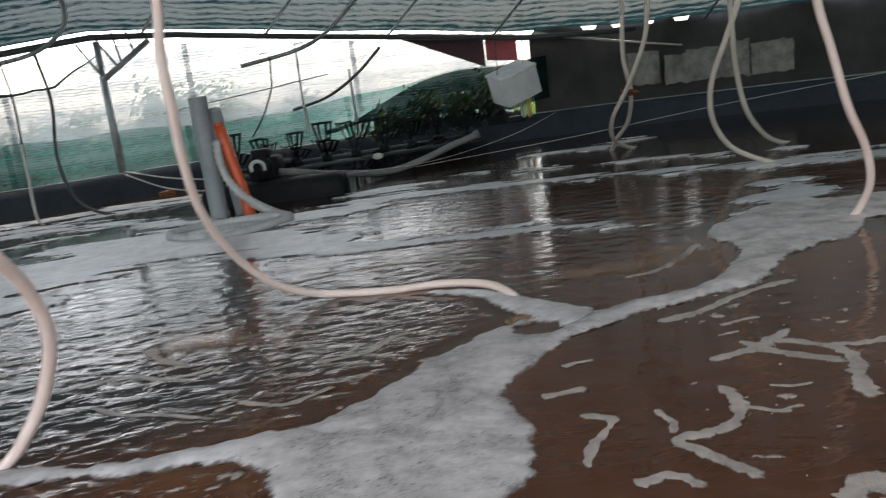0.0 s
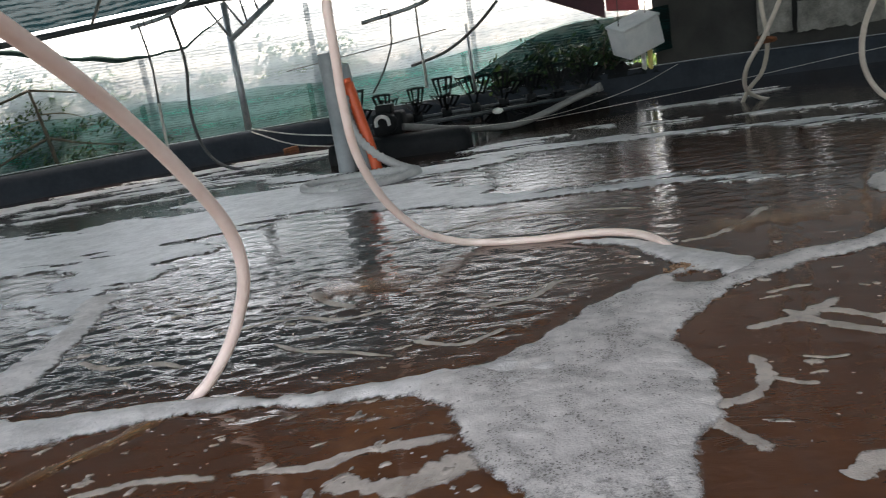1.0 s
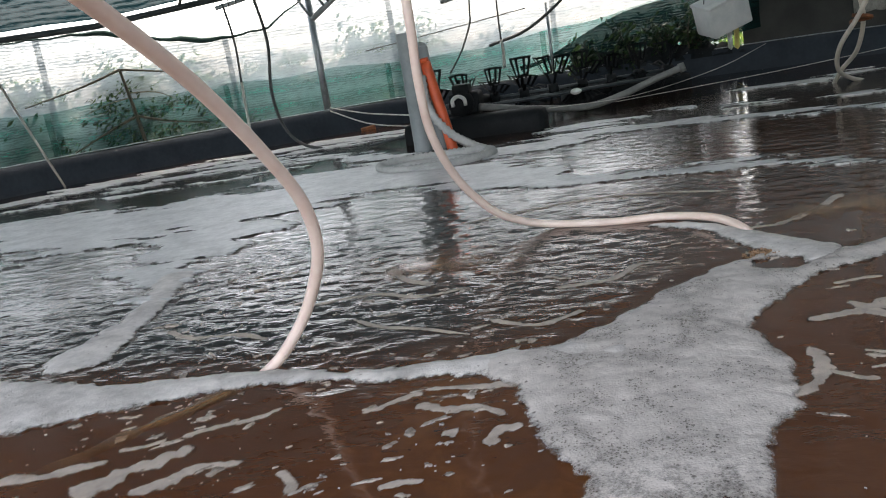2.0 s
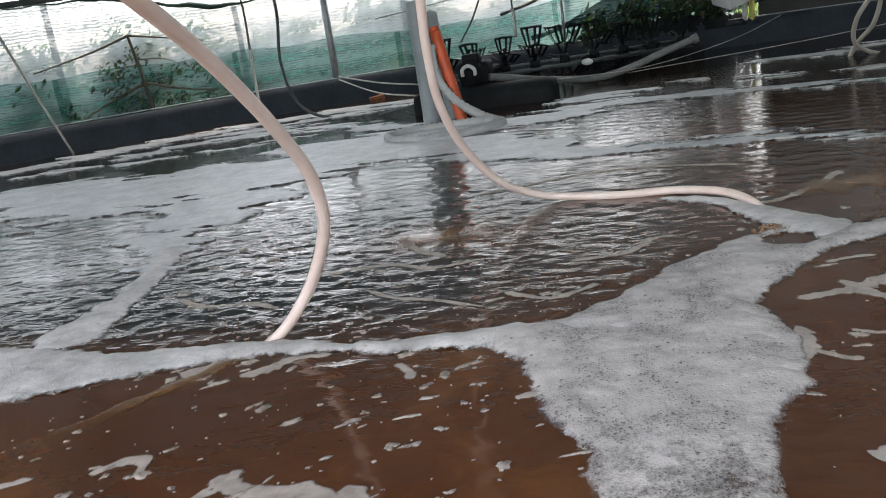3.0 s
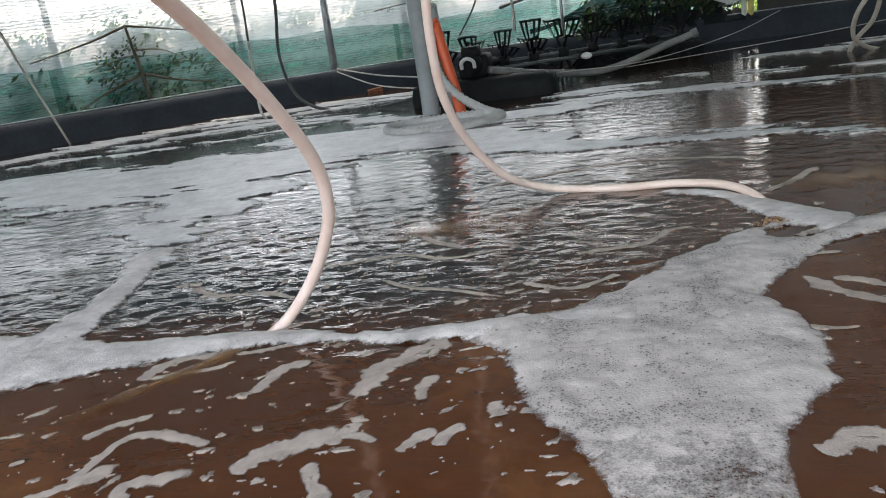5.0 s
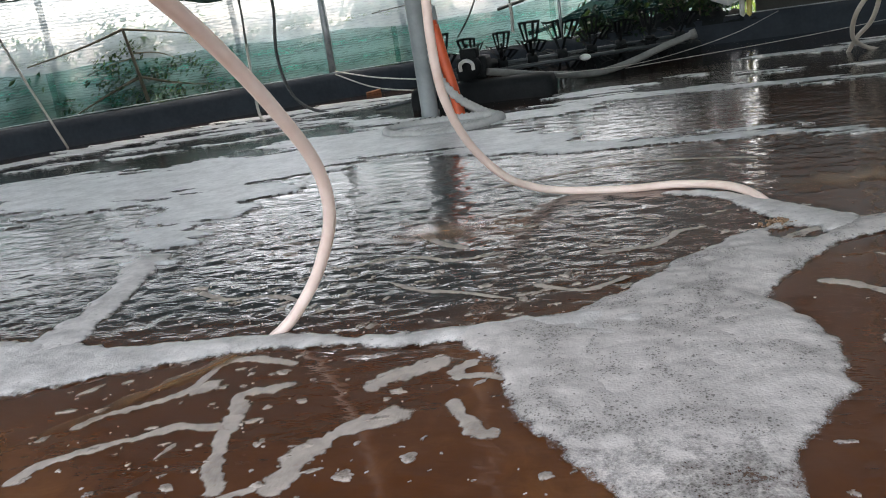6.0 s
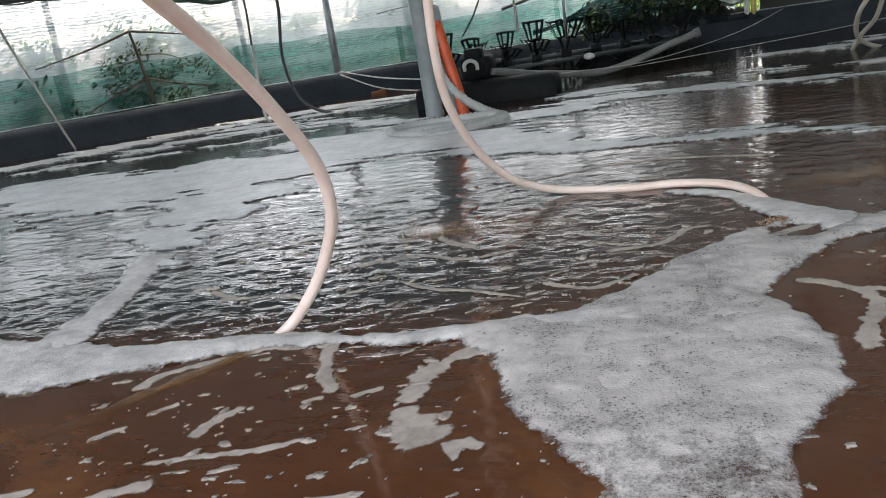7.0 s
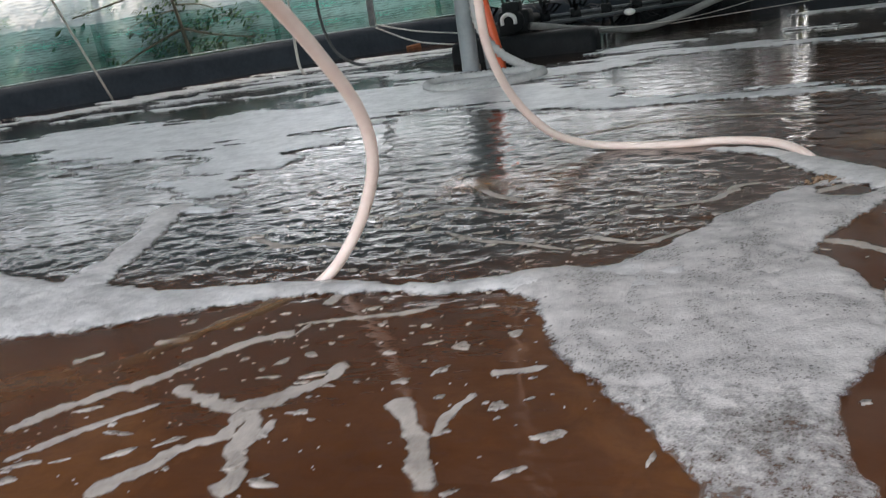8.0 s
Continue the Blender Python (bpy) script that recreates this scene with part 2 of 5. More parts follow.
M_BLACK = plain("black_plastic", (0.006, 0.007, 0.008), (0.016, 0.018, 0.019), 0.66, grain=6, spec=0.15)
M_LINER = plain("black_liner", (0.014, 0.019, 0.026), (0.029, 0.038, 0.049), 0.66, grain=3, fine=25, bump=0.3, spec=0.25)
M_STEEL = plain("galvanised_steel", (0.22, 0.25, 0.26), (0.40, 0.42, 0.43), 0.45, 0.6, grain=9)
M_DARKSTEEL = plain("dark_steel", (0.035, 0.045, 0.05), (0.075, 0.085, 0.09), 0.5, 0.3, grain=9)
M_ROPE = plain("worn_rope", (0.35, 0.33, 0.30), (0.55, 0.53, 0.48), 0.8, grain=30)
M_DARKROPE = plain("dark_cord", (0.03, 0.035, 0.035), (0.08, 0.08, 0.08), 0.7, grain=30)
M_WHITE = plain("styrofoam", (0.62, 0.64, 0.64), (0.78, 0.79, 0.78), 0.8, grain=6, fine=90)
M_WHITEPAINT = plain("white_plastic", (0.6, 0.6, 0.58), (0.8, 0.8, 0.78), 0.4)
M_RED = plain("red_sheet", (0.30, 0.05, 0.06), (0.42, 0.08, 0.09), 0.6)
M_MAROON = plain("maroon_sheet", (0.045, 0.018, 0.025), (0.08, 0.03, 0.04), 0.7)
M_GREYPANEL = plain("grey_panel", (0.10, 0.098, 0.088), (0.34, 0.33, 0.30), 0.8, grain=5)
M_DARKNET = plain("black_net", (0.022, 0.022, 0.021), (0.060, 0.060, 0.056), 0.85, grain=2, fine=120, bump=0.4)
M_YELLOW = plain("yellow_plastic", (0.55, 0.45, 0.12), (0.7, 0.6, 0.2), 0.5)
M_BARK = plain("bark", (0.04, 0.035, 0.025), (0.10, 0.085, 0.06), 0.85, grain=12)
M_SOIL = plain("soil", (0.05, 0.055, 0.03), (0.13, 0.11, 0.07), 0.95, grain=1.2, fine=18, bump=0.6)
M_NETWHITE = net_material("white_net", (0.165, 0.198, 0.217), 0.18, 9.0, 0.08)
M_NETGREEN = net_material("green_net", (0.024, 0.200, 0.165), 0.26, 11.0, 0.25)
M_NETDARK = net_material("dark_green_net", (0.008, 0.024, 0.024), 0.06, 9.0, 0.0, 0.4)
M_ROOFNET = net_material("roof_net", (0.008, 0.024, 0.028), 0.02, 2.2, 0.0, 0.35)


def leaf_material(name, stops):
    m, t, bs, node, join = material(name)
    g = node("NewGeometry")
    r = ramp(node, stops)
    join(g, "Random Per Island", r, 0)
    join(r, 0, bs, "Base Color")
    bs.inputs["Roughness"].default_value = 0.5
    tl = node("BsdfTranslucent")
    join(r, 0, tl, "Color")
    mix = node("MixShader")
    mix.inputs[0].default_value = 0.5
    join(bs, 0, mix, 1)
    join(tl, 0, mix, 2)
    join(mix, 0, t.nodes["Material Output"], "Surface")
    return m


M_LEAF = leaf_material("leaf", [(0.0, (0.022, 0.06, 0.014)), (0.6, (0.06, 0.13, 0.026)), (1.0, (0.17, 0.22, 0.035))])
# the leaf again, with shade and backlight put into its colour
M_SHADELEAF = leaf_material("shaded_leaf", [(0.0, (0.008, 0.022, 0.010)), (0.7, (0.020, 0.048, 0.018)), (1.0, (0.05, 0.09, 0.02))])


# ---------------------------------------------------------------- setting: ground, liner, water
def sheet(name, grid, material, parent=None, label="", uv=None, thick=0.0):
    """A sheet from a grid of places, with its UVs in metres."""
    bm = bmesh.new()
    lay = bm.loops.layers.uv.new("UVMap")
    rows = [[bm.verts.new(p) for p in row] for row in grid]
    for j in range(len(rows) - 1):
        for i in range(len(rows[0]) - 1):
            fc = bm.faces.new((rows[j][i], rows[j][i + 1], rows[j + 1][i + 1], rows[j + 1][i]))
            if uv:
                for lp, (a, b) in zip(fc.loops, ((j, i), (j, i + 1), (j + 1, i + 1), (j + 1, i))):
                    lp[lay].uv = uv[a][b]
    if thick:
        bmesh.ops.solidify(bm, geom=bm.faces[:], thickness=thick)
    return part(name, bm, material, parent, label)


def build_ground():
    radii = [11.06, 11.3, 11.8, 12.6, 14, 17, 22, 40, 90, 250, 900]
    grid = [[polar(a * 5, r, 0.17 if r > 11.2 else 0.20) + Vector((0, 0, 0.05 * noise.noise(Vector((a, r, 0))) if 11.2 < r < 40 else 0)) for a in range(73)] for r in radii]
    ob = sheet("ground", grid, M_SOIL)
    tagged(ob, "bare soil and weeds around the pond", "ground", kind="structure")


def build_liner():
    prof = [(10.80, -0.9), (10.86, -0.3), (10.90, 0.0), (10.93, 0.22), (10.955, 0.295), (10.985, 0.312), (11.02, 0.30), (11.06, 0.24), (11.07, 0.0)]
    grid = []
    for r, z in prof:
        row = []
        for a in range(361):
            w = noise.noise(Vector((a * 0.35, 0, z * 2)))
            row.append(polar(a, r + 0.012 * w, z + (0.010 * noise.noise(Vector((a * 0.12, 5, 0))) if z > 0.1 else 0)))
        grid.append(row)
    ob = sheet("pond_wall", grid, M_LINER)
    tagged(ob, "black plastic liner forming the round pond wall", "pond wall", kind="structure")
    # pale seam along the lip
    bm = tube([polar(a, 10.985, 0.320 + 0.010 * noise.noise(Vector((a * 0.12, 5, 0)))) for a in range(-80, 75)], 0.007, 6)
    tagged(part("trim", bm, M_STEEL), "thin grey wire along the top of the liner", "wire", kind="structure")


FILM = [  # broad thin sheets of scum: (x, y, radius) runs
    [(-5.4, 5.3, 0.35), (-4.6, 5.25, 0.5), (-3.6, 5.0, 0.75), (-2.7, 5.2, 0.75), (-2.0, 5.7, 0.45), (-1.2, 5.5, 0.42), (-0.75, 5.15, 0.36), (-0.5, 4.75, 0.24), (-0.1, 4.8, 0.10), (0.6, 4.75, 0.045), (1.3, 4.3, 0.06)],
    [(-2.9, 6.1, 0.25), (-1.9, 6.2, 0.45), (-1.2, 6.3, 0.35), (-0.2, 6.9, 0.18), (0.5, 6.8, 0.12), (1.5, 6.45, 0.13), (2.5, 5.95, 0.16), (3.6, 5.9, 0.22)],
    [(-2.6, 4.3, 0.40), (-2.4, 3.7, 0.22), (-2.23, 3.25, 0.12)],
    [(-6.6, 7.0, 0.04), (-5.4, 7.5, 0.08), (-4.2, 7.8, 0.16), (-3.4, 8.4, 0.20), (-2.6, 8.6, 0.14)],
    [(-5.6, 6.4, 0.06), (-4.6, 6.5, 0.05), (-3.4, 6.9, 0.08), (-2.6, 7.4, 0.04)],
    [(-0.7, 7.3, 0.12), (0.4, 7.7, 0.10), (1.6, 7.3, 0.05), (3.0, 6.7, 0.05)],
    [(1.1, 8.8, 0.10), (1.7, 8.7, 0.24), (2.2, 8.9, 0.14)],
    [(2.3, 5.2, 0.16), (1.95, 4.4, 0.22)],
    [(-6.48, 6.52, 0.22), (-5.62, 7.42, 0.27), (-4.67, 8.21, 0.27), (-3.62, 8.88, 0.26), (-2.5, 9.2, 0.22)],
    [(-4.9, 6.9, 0.16), (-4.3, 7.5, 0.20), (-3.5, 7.7, 0.18), (-2.7, 7.3, 0.14), (-2.2, 6.9, 0.20)],
]
THICK = [  # the standing foam: big raft, the band by the hoses, the far raft
    [(0.08, 0.75, 0.15), (0.06, 1.15, 0.165), (0.02, 1.35, 0.185), (-0.02, 1.58, 0.225), (0.02, 1.90, 0.295), (0.01, 2.10, 0.295), (0.06, 2.30, 0.21), (0.21, 2.58, 0.19), (0.42, 2.80, 0.16), (0.62, 2.86, 0.10), (0.95, 3.00, 0.075), (1.22, 3.10, 0.09), (1.5, 3.5, 0.12), (1.74, 3.9, 0.36), (1.95, 4.2, 0.32), (2.3, 4.2, 0.30), (2.75, 4.2, 0.34)],
    [(-0.20, 2.08, 0.16), (-0.40, 2.12, 0.075), (-0.75, 2.05, 0.050), (-1.17, 2.09, 0.060), (-1.5, 2.02, 0.10), (-1.9, 1.95, 0.19), (-2.4, 1.95, 0.30), (-3.2, 2.1, 0.38)],
    [(-2.0, 2.2, 0.14), (-2.04, 2.57, 0.085), (-2.11, 2.9, 0.075), (-2.23, 3.25, 0.10)],
    [(0.02, 3.52, 0.025), (0.25, 3.42, 0.06), (0.40, 3.18, 0.085), (0.52, 2.95, 0.13)],
]
HOLES = [(0.42, 2.83, 0.062), (1.05, 2.86, 0.03)]


def field(runs, x, y):
    """How far inside the runs of foam a place lies, in metres."""
    best = np.full(np.shape(x), -9.0)
    for run in runs:
        for (ax, ay, ar), (bx, by, br) in zip(run, run[1:]):
            dx, dy = bx - ax, by - ay
            k = sat(((x - ax) * dx + (y - ay) * dy) / (dx * dx + dy * dy))
            best = np.maximum(best, ar + (br - ar) * k - np.hypot(x - ax - k * dx, y - ay - k * dy))
    return best


def lumps(x, y, scale, seed, sx=1.0):
    return np.array([noise.fractal(Vector((a * scale * sx, b * scale, seed)), 0.9, 2.1, 3) for a, b in zip(x.ravel(), y.ravel())]).reshape(x.shape)


def waves(x, y, spacing):
    """Small crossing ripples; those too short for the mesh are left out."""
    rng = np.random.default_rng(7)
    z = np.zeros_like(x)
    for k in range(110):
        length = 0.026 * (6.0 ** rng.random())
        turn = rng.normal(math.pi / 2 + 0.25, 1.15)
        phase, amp = rng.random() * math.tau, 0.0019 * length * (0.55 + 0.9 * rng.random())
        kx, ky = math.cos(turn) * math.tau / length, math.sin(turn) * math.tau / length
        z += amp * sat(length / (2.6 * spacing) - 0.7) * np.sin(kx * x + ky * y + phase)
    for cx, cy, length in ((-0.35, 3.45, 0.13), (-1.15, 2.3, 0.11), (2.1, 4.0, 0.14)):
        r = np.hypot(x - cx, y - cy)
        z += 0.0011 * np.exp(-r / 1.1) * np.sin(r * math.tau / length) * sat(length / (2.6 * spacing) - 0.7)
    return z


def ripple_share(x, y):
    """Lively water beyond the foam band, quiet brown water on the near side and to the east."""
    edge = np.interp(x, [-4, -1.9, -1.2, -0.45, 0.0, 0.4, 1.0, 1.6, 2.6, 5.0], [2.0, 2.05, 2.08, 2.1, 2.45, 3.1, 3.6, 4.4, 5.2, 6.0])
    lively = smooth((y - edge) / 0.35 + 0.35)
    quiet_east = 1 - 0.55 * smooth((x - 0.6) / 2.0)
    gusts = 0.78 + 0.30 * np.sin(1.9 * x + 0.8 * np.sin(2.3 * y)) * np.sin(1.3 * y + 1.1 * np.sin(1.7 * x + 0.5)) + 0.16 * np.sin(5.1 * x + 2 * np.sin(3.1 * y))
    gusts = gusts * (1 - 0.52 * smooth((y - 3.3) / 1.6))
    # smooth boils over the air stones
    boil = np.exp(-((x - -0.86) / 0.24) ** 2 - ((y - 3.19) / 0.17) ** 2) + np.exp(-((x - 0.89) / 0.5) ** 2 - ((y - 3.55) / 0.22) ** 2)
    foot = 0.45 * np.exp(-((x + 0.75) / 0.42) ** 2 - ((y - 1.93) / 0.10) ** 2)
    return 0.22 + foot + 0.78 * lively * quiet_east * gusts * (1 - 0.8 * sat(boil))


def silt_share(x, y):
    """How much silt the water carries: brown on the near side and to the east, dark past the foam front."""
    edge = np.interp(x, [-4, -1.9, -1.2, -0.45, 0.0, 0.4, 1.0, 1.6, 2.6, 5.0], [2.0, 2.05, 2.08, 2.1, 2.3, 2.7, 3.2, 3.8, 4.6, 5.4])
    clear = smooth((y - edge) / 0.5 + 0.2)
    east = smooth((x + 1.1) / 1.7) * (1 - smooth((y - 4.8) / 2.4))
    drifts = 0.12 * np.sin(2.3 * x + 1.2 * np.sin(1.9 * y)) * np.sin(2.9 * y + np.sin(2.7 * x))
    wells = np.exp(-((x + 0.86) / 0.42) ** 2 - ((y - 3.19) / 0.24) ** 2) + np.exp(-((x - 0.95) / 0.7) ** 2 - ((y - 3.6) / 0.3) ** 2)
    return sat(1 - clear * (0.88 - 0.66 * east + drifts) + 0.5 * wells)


def build_water():
    ang = np.concatenate([np.arange(-180, -62, 6), np.arange(-62, 48, 0.17), np.arange(48, 181, 6)])
    rad = np.concatenate([[0.02, 0.3, 0.6, 0.85], 0.95 * 1.0052 ** np.arange(0, 492)])
    A, Rr = np.meshgrid(np.radians(ang), rad)
    x, y = Rr * np.sin(A), Rr * np.cos(A)
    spacing = np.maximum(Rr * 0.0052, 0.005)
    share = ripple_share(x, y)
    inside = np.maximum(field(FILM, x, y) / 0.3 - 0.6, field(THICK[:2] + THICK[3:], x, y) / 0.06)
    share = share * (1 - 0.82 * smooth(inside + 0.3))
    dense = ((ang > -61) & (ang < 47))[None, :]
    z = np.where(dense, waves(x, y, spacing) * share, 0.0)
    n, m = len(rad), len(ang)
    co = np.stack([x, y, z], -1).reshape(-1, 3)
    idx = np.arange(n * m).reshape(n, m)
    faces = np.stack([idx[:-1, :-1], idx[1:, :-1], idx[1:, 1:], idx[:-1, 1:]], -1).reshape(-1, 4)
    mid = co[faces].mean(1)
    faces = faces[np.hypot(mid[:, 0] - CX, mid[:, 1] - CY) < 11.04]
    me = bpy.data.meshes.new("water")
    me.from_pydata(co.tolist(), [], faces[:, ::-1].tolist())
    me.polygons.foreach_set("use_smooth", [True] * len(me.polygons))
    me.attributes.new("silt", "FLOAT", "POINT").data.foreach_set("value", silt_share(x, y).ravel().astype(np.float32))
    me.attributes.new("ripple", "FLOAT", "POINT").data.foreach_set("value", share.ravel().astype(np.float32))
    me.materials.append(M_WATER)
    ob = new("water", me)
    return tagged(ob, "turbid brown pond water with small ripples", "water", kind="structure")


def foam_raft(name, runs, material, area, cell, high, rough, fine, stretch=1.0, holes=(), seed=1.0, base=0.0, rim=0.05, sparse=0.0):
    """Foam as a low relief that dips under the water at its ragged rim."""
    x0, x1, y0, y1 = area
    xs, ys = np.arange(x0, x1, cell), np.arange(y0, y1, cell)
    X, Y = np.meshgrid(xs, ys)
    F = field(runs, X, Y)
    near = F > -rough * 2.6 - fine * 3 - 0.05
    noise_map = np.zeros_like(F)
    noise_map[near] = rough * lumps(X[near], Y[near], 5.0, seed, stretch) + fine * lumps(X[near], Y[near], 15.0, seed + 3, stretch)
    for hx, hy, hr in holes:
        F = np.minimum(F, np.hypot((X - hx) * 0.75, Y - hy) - hr)
    F = F + noise_map
    soft = high * 2.2
    Z = np.where(F > 0, high * (1 - np.exp(-np.maximum(F, 0) / soft)) * (1 + 0.5 * noise_map / (rough + fine)), np.maximum(F * 0.8, -0.03)) + base
    keep = near & (F > -max(cell * 2.5, fine * 2.5))
    idx = -np.ones(F.shape, int)
    quad = keep[:-1, :-1] & keep[1:, :-1] & keep[1:, 1:] & keep[:-1, 1:]
    used = np.zeros_like(keep)
    for a, b in ((slice(0, -1), slice(0, -1)), (slice(1, None), slice(0, -1)), (slice(1, None), slice(1, None)), (slice(0, -1), slice(1, None))):
        used[a, b] |= quad
    idx[used] = np.arange(used.sum())
    co = np.stack([X[used], Y[used], Z[used]], -1)
    q = np.stack([idx[:-1, :-1], idx[:-1, 1:], idx[1:, 1:], idx[1:, :-1]], -1)[quad]
    me = bpy.data.meshes.new(name)
    me.from_pydata(co.tolist(), [], q.tolist())
    me.polygons.foreach_set("use_smooth", [True] * len(me.polygons))
    me.attributes.new("thin", "FLOAT", "POINT").data.foreach_set("value", sat(sat(0.75 - F[used] / rim) + sparse * smooth((1.9 - Y[used]) / 0.65)).astype(np.float32))
    me.materials.append(material)
    return new(name, me)


def ribbon_foam(name, path, material, wide, high=0.006, seed=0.0, base=0.0, ends=(True, True)):
    """One small rigid piece of drifting foam: a ragged ribbon with a rounded section. path: (x, y) in the piece's own space."""
    bm = bmesh.new()
    pts = spline([(x, y, 0) for x, y in path], max(4, int(40 / len(path))))
    fade = 13 if material is M_PLUME else 5
    across = (-1.15, -1.0, -0.8, -0.4, 0.0, 0.4, 0.8, 1.0, 1.15)
    level = (-0.012, 0.0, 0.7, 0.95, 1.0, 0.95, 0.7, 0.0, -0.012)
    rows = []
    n = len(pts)
    for i, p in enumerate(pts):
        d = (pts[min(i + 1, n - 1)] - pts[max(i - 1, 0)]).normalized()
        s = Vector((-d.y, d.x, 0))
        e = min(i if ends[0] else n, n - 1 - i if ends[1] else n) / max(1.0, fade * 0.011 * n)
        taper = min(1.0, math.sqrt(e + 0.02))
        row = []
        for a, l in zip(across, level):
            ragged = 1 + 0.9 * noise.noise(Vector((p.x * 11 + seed, p.y * 11, 2 * (a > 0)))) + 0.6 * noise.noise(Vector((p.x * 45, p.y * 45 + seed, 4 * (a > 0))))
            q = p + s * (a * wide * taper * max(0.25, ragged))
            row.append(bm.verts.new((q.x, q.y, base + (l * high if l > 0 else l))))
        rows.append(row)
    for a, b in zip(rows, rows[1:]):
        for k in range(len(across) - 1):
            bm.faces.new((a[k], b[k], b[k + 1], a[k + 1]))
    me = as_mesh(name, bm, material)
    core = [0.0, 0.0, 0.30, 0.75, 1.0, 0.75, 0.30, 0.0, 0.0] * n
    for i in range(n):
        if i < 6 or i > n - 14:
            f = min(1.0, 2 * i / fade if ends[0] else 1.0, (n - 1 - i) / fade if ends[1] else 1.0)
            core[i * 9:i * 9 + 9] = [c * f for c in core[i * 9:i * 9 + 9]]
    me.attributes.new("core", "FLOAT", "POINT").data.foreach_set("value", core)
    me.attributes.new("thin", "FLOAT", "POINT").data.foreach_set("value", [max(0.0, 0.85 - 1.3 * c) for c in core])
    return me


def flat_fleck(bm, x, y, r, high, seed, heading):
    """One scrap of foam, longer along the flow, with a ragged rim."""
    ring, top = [], []
    k = 18
    turn, ratio = heading + random.gauss(0, 0.45), 1 + 1.3 * random.random() ** 2
    for i in range(k):
        a = i * math.tau / k
        q = r * max(0.3, 1 + 0.95 * noise.noise(Vector((math.cos(a) * 1.1 + seed, math.sin(a) * 1.1, seed * 0.7))) + 0.5 * noise.noise(Vector((math.cos(a) * 2.6, math.sin(a) * 2.6, seed))))
        u, v = math.cos(a) * q * ratio, math.sin(a) * q / ratio
        px, py = x + u * math.cos(turn) - v * math.sin(turn), y + u * math.sin(turn) + v * math.cos(turn)
        ring.append(bm.verts.new((px, py, -0.003)))
        top.append(bm.verts.new((x + (px - x) * 0.82, y + (py - y) * 0.82, high)))
    for i in range(k):
        bm.faces.new((ring[i], ring[(i + 1) % k], top[(i + 1) % k], top[i]))
    bm.faces.new(top)


# drifting strands of the near water: half width, and the run (x, y) where it lies at the time named
WEST_1 = [
    (0.018, [(-1.26, 1.60), (-1.07, 1.66), (-0.89, 1.64)]),
    (0.020, [(-0.88, 1.66), (-0.66, 1.67), (-0.56, 1.72), (-0.32, 1.77)]),
    (0.050, [(-0.62, 1.58), (-0.42, 1.55), (-0.25, 1.68)]),
]
WEST_2 = [
    (0.022, [(-1.65, 1.53), (-1.54, 1.53), (-1.46, 1.57), (-1.37, 1.61)]),
    (0.012, [(-1.39, 1.66), (-1.32, 1.68), (-1.27, 1.71)]),
    (0.040, [(-1.38, 1.44), (-1.31, 1.52), (-1.25, 1.59), (-1.16, 1.67)]),
    (0.025, [(-1.22, 1.44), (-1.15, 1.51), (-1.08, 1.57), (-0.98, 1.58)]),
    (0.014, [(-1.24, 1.72), (-1.15, 1.78), (-1.07, 1.81), (-1.01, 1.88)]),
    (0.020, [(-0.63, 1.85), (-0.54, 1.82), (-0.45, 1.82), (-0.37, 1.77)]),
    (0.020, [(-0.39, 1.62), (-0.38, 1.7), (-0.32, 1.71)]),
    (0.015, [(-0.74, 1.82), (-0.69, 1.88), (-0.62, 1.93)]),
    (0.015, [(-0.61, 1.45), (-0.56, 1.47), (-0.51, 1.48)]),
    (0.015, [(-0.88, 1.53), (-0.83, 1.49), (-0.8, 1.43)]),
    (0.020, [(-0.52, 1.69), (-0.5, 1.69), (-0.48, 1.69)]),
]
WEST_4_A = [
    (0.014, [(-1.71, 1.68), (-1.61, 1.74), (-1.52, 1.79), (-1.43, 1.83)]),
    (0.016, [(-1.27, 1.84), (-1.23, 1.89), (-1.17, 1.91), (-1.13, 1.83)]),
    (0.026, [(-1.46, 1.36), (-1.44, 1.45), (-1.39, 1.51), (-1.29, 1.53), (-1.24, 1.65)]),
    (0.014, [(-1.44, 1.37), (-1.36, 1.41), (-1.27, 1.43), (-1.22, 1.48)]),
    (0.016, [(-1.28, 1.53), (-1.21, 1.55), (-1.16, 1.57), (-1.1, 1.6), (-1.05, 1.63)]),
    (0.026, [(-1.12, 1.28), (-1.11, 1.35), (-1.09, 1.43), (-1.02, 1.47)]),
]
WEST_4_B = [
    (0.040, [(-0.92, 1.28), (-0.9, 1.38), (-0.89, 1.46), (-0.82, 1.53), (-0.78, 1.63), (-0.78, 1.75)]),
    (0.020, [(-0.91, 1.64), (-0.88, 1.71), (-0.83, 1.78), (-0.81, 1.85)]),
    (0.034, [(-0.78, 1.75), (-0.69, 1.69), (-0.54, 1.69), (-0.4, 1.61)]),
    (0.028, [(-0.4, 1.61), (-0.34, 1.54), (-0.26, 1.52), (-0.21, 1.41)]),
    (0.018, [(-0.77, 1.29), (-0.79, 1.37), (-0.76, 1.43)]),
    (0.018, [(-0.62, 1.29), (-0.65, 1.36)]),
    (0.018, [(-0.58, 1.32), (-0.58, 1.35)]),
]
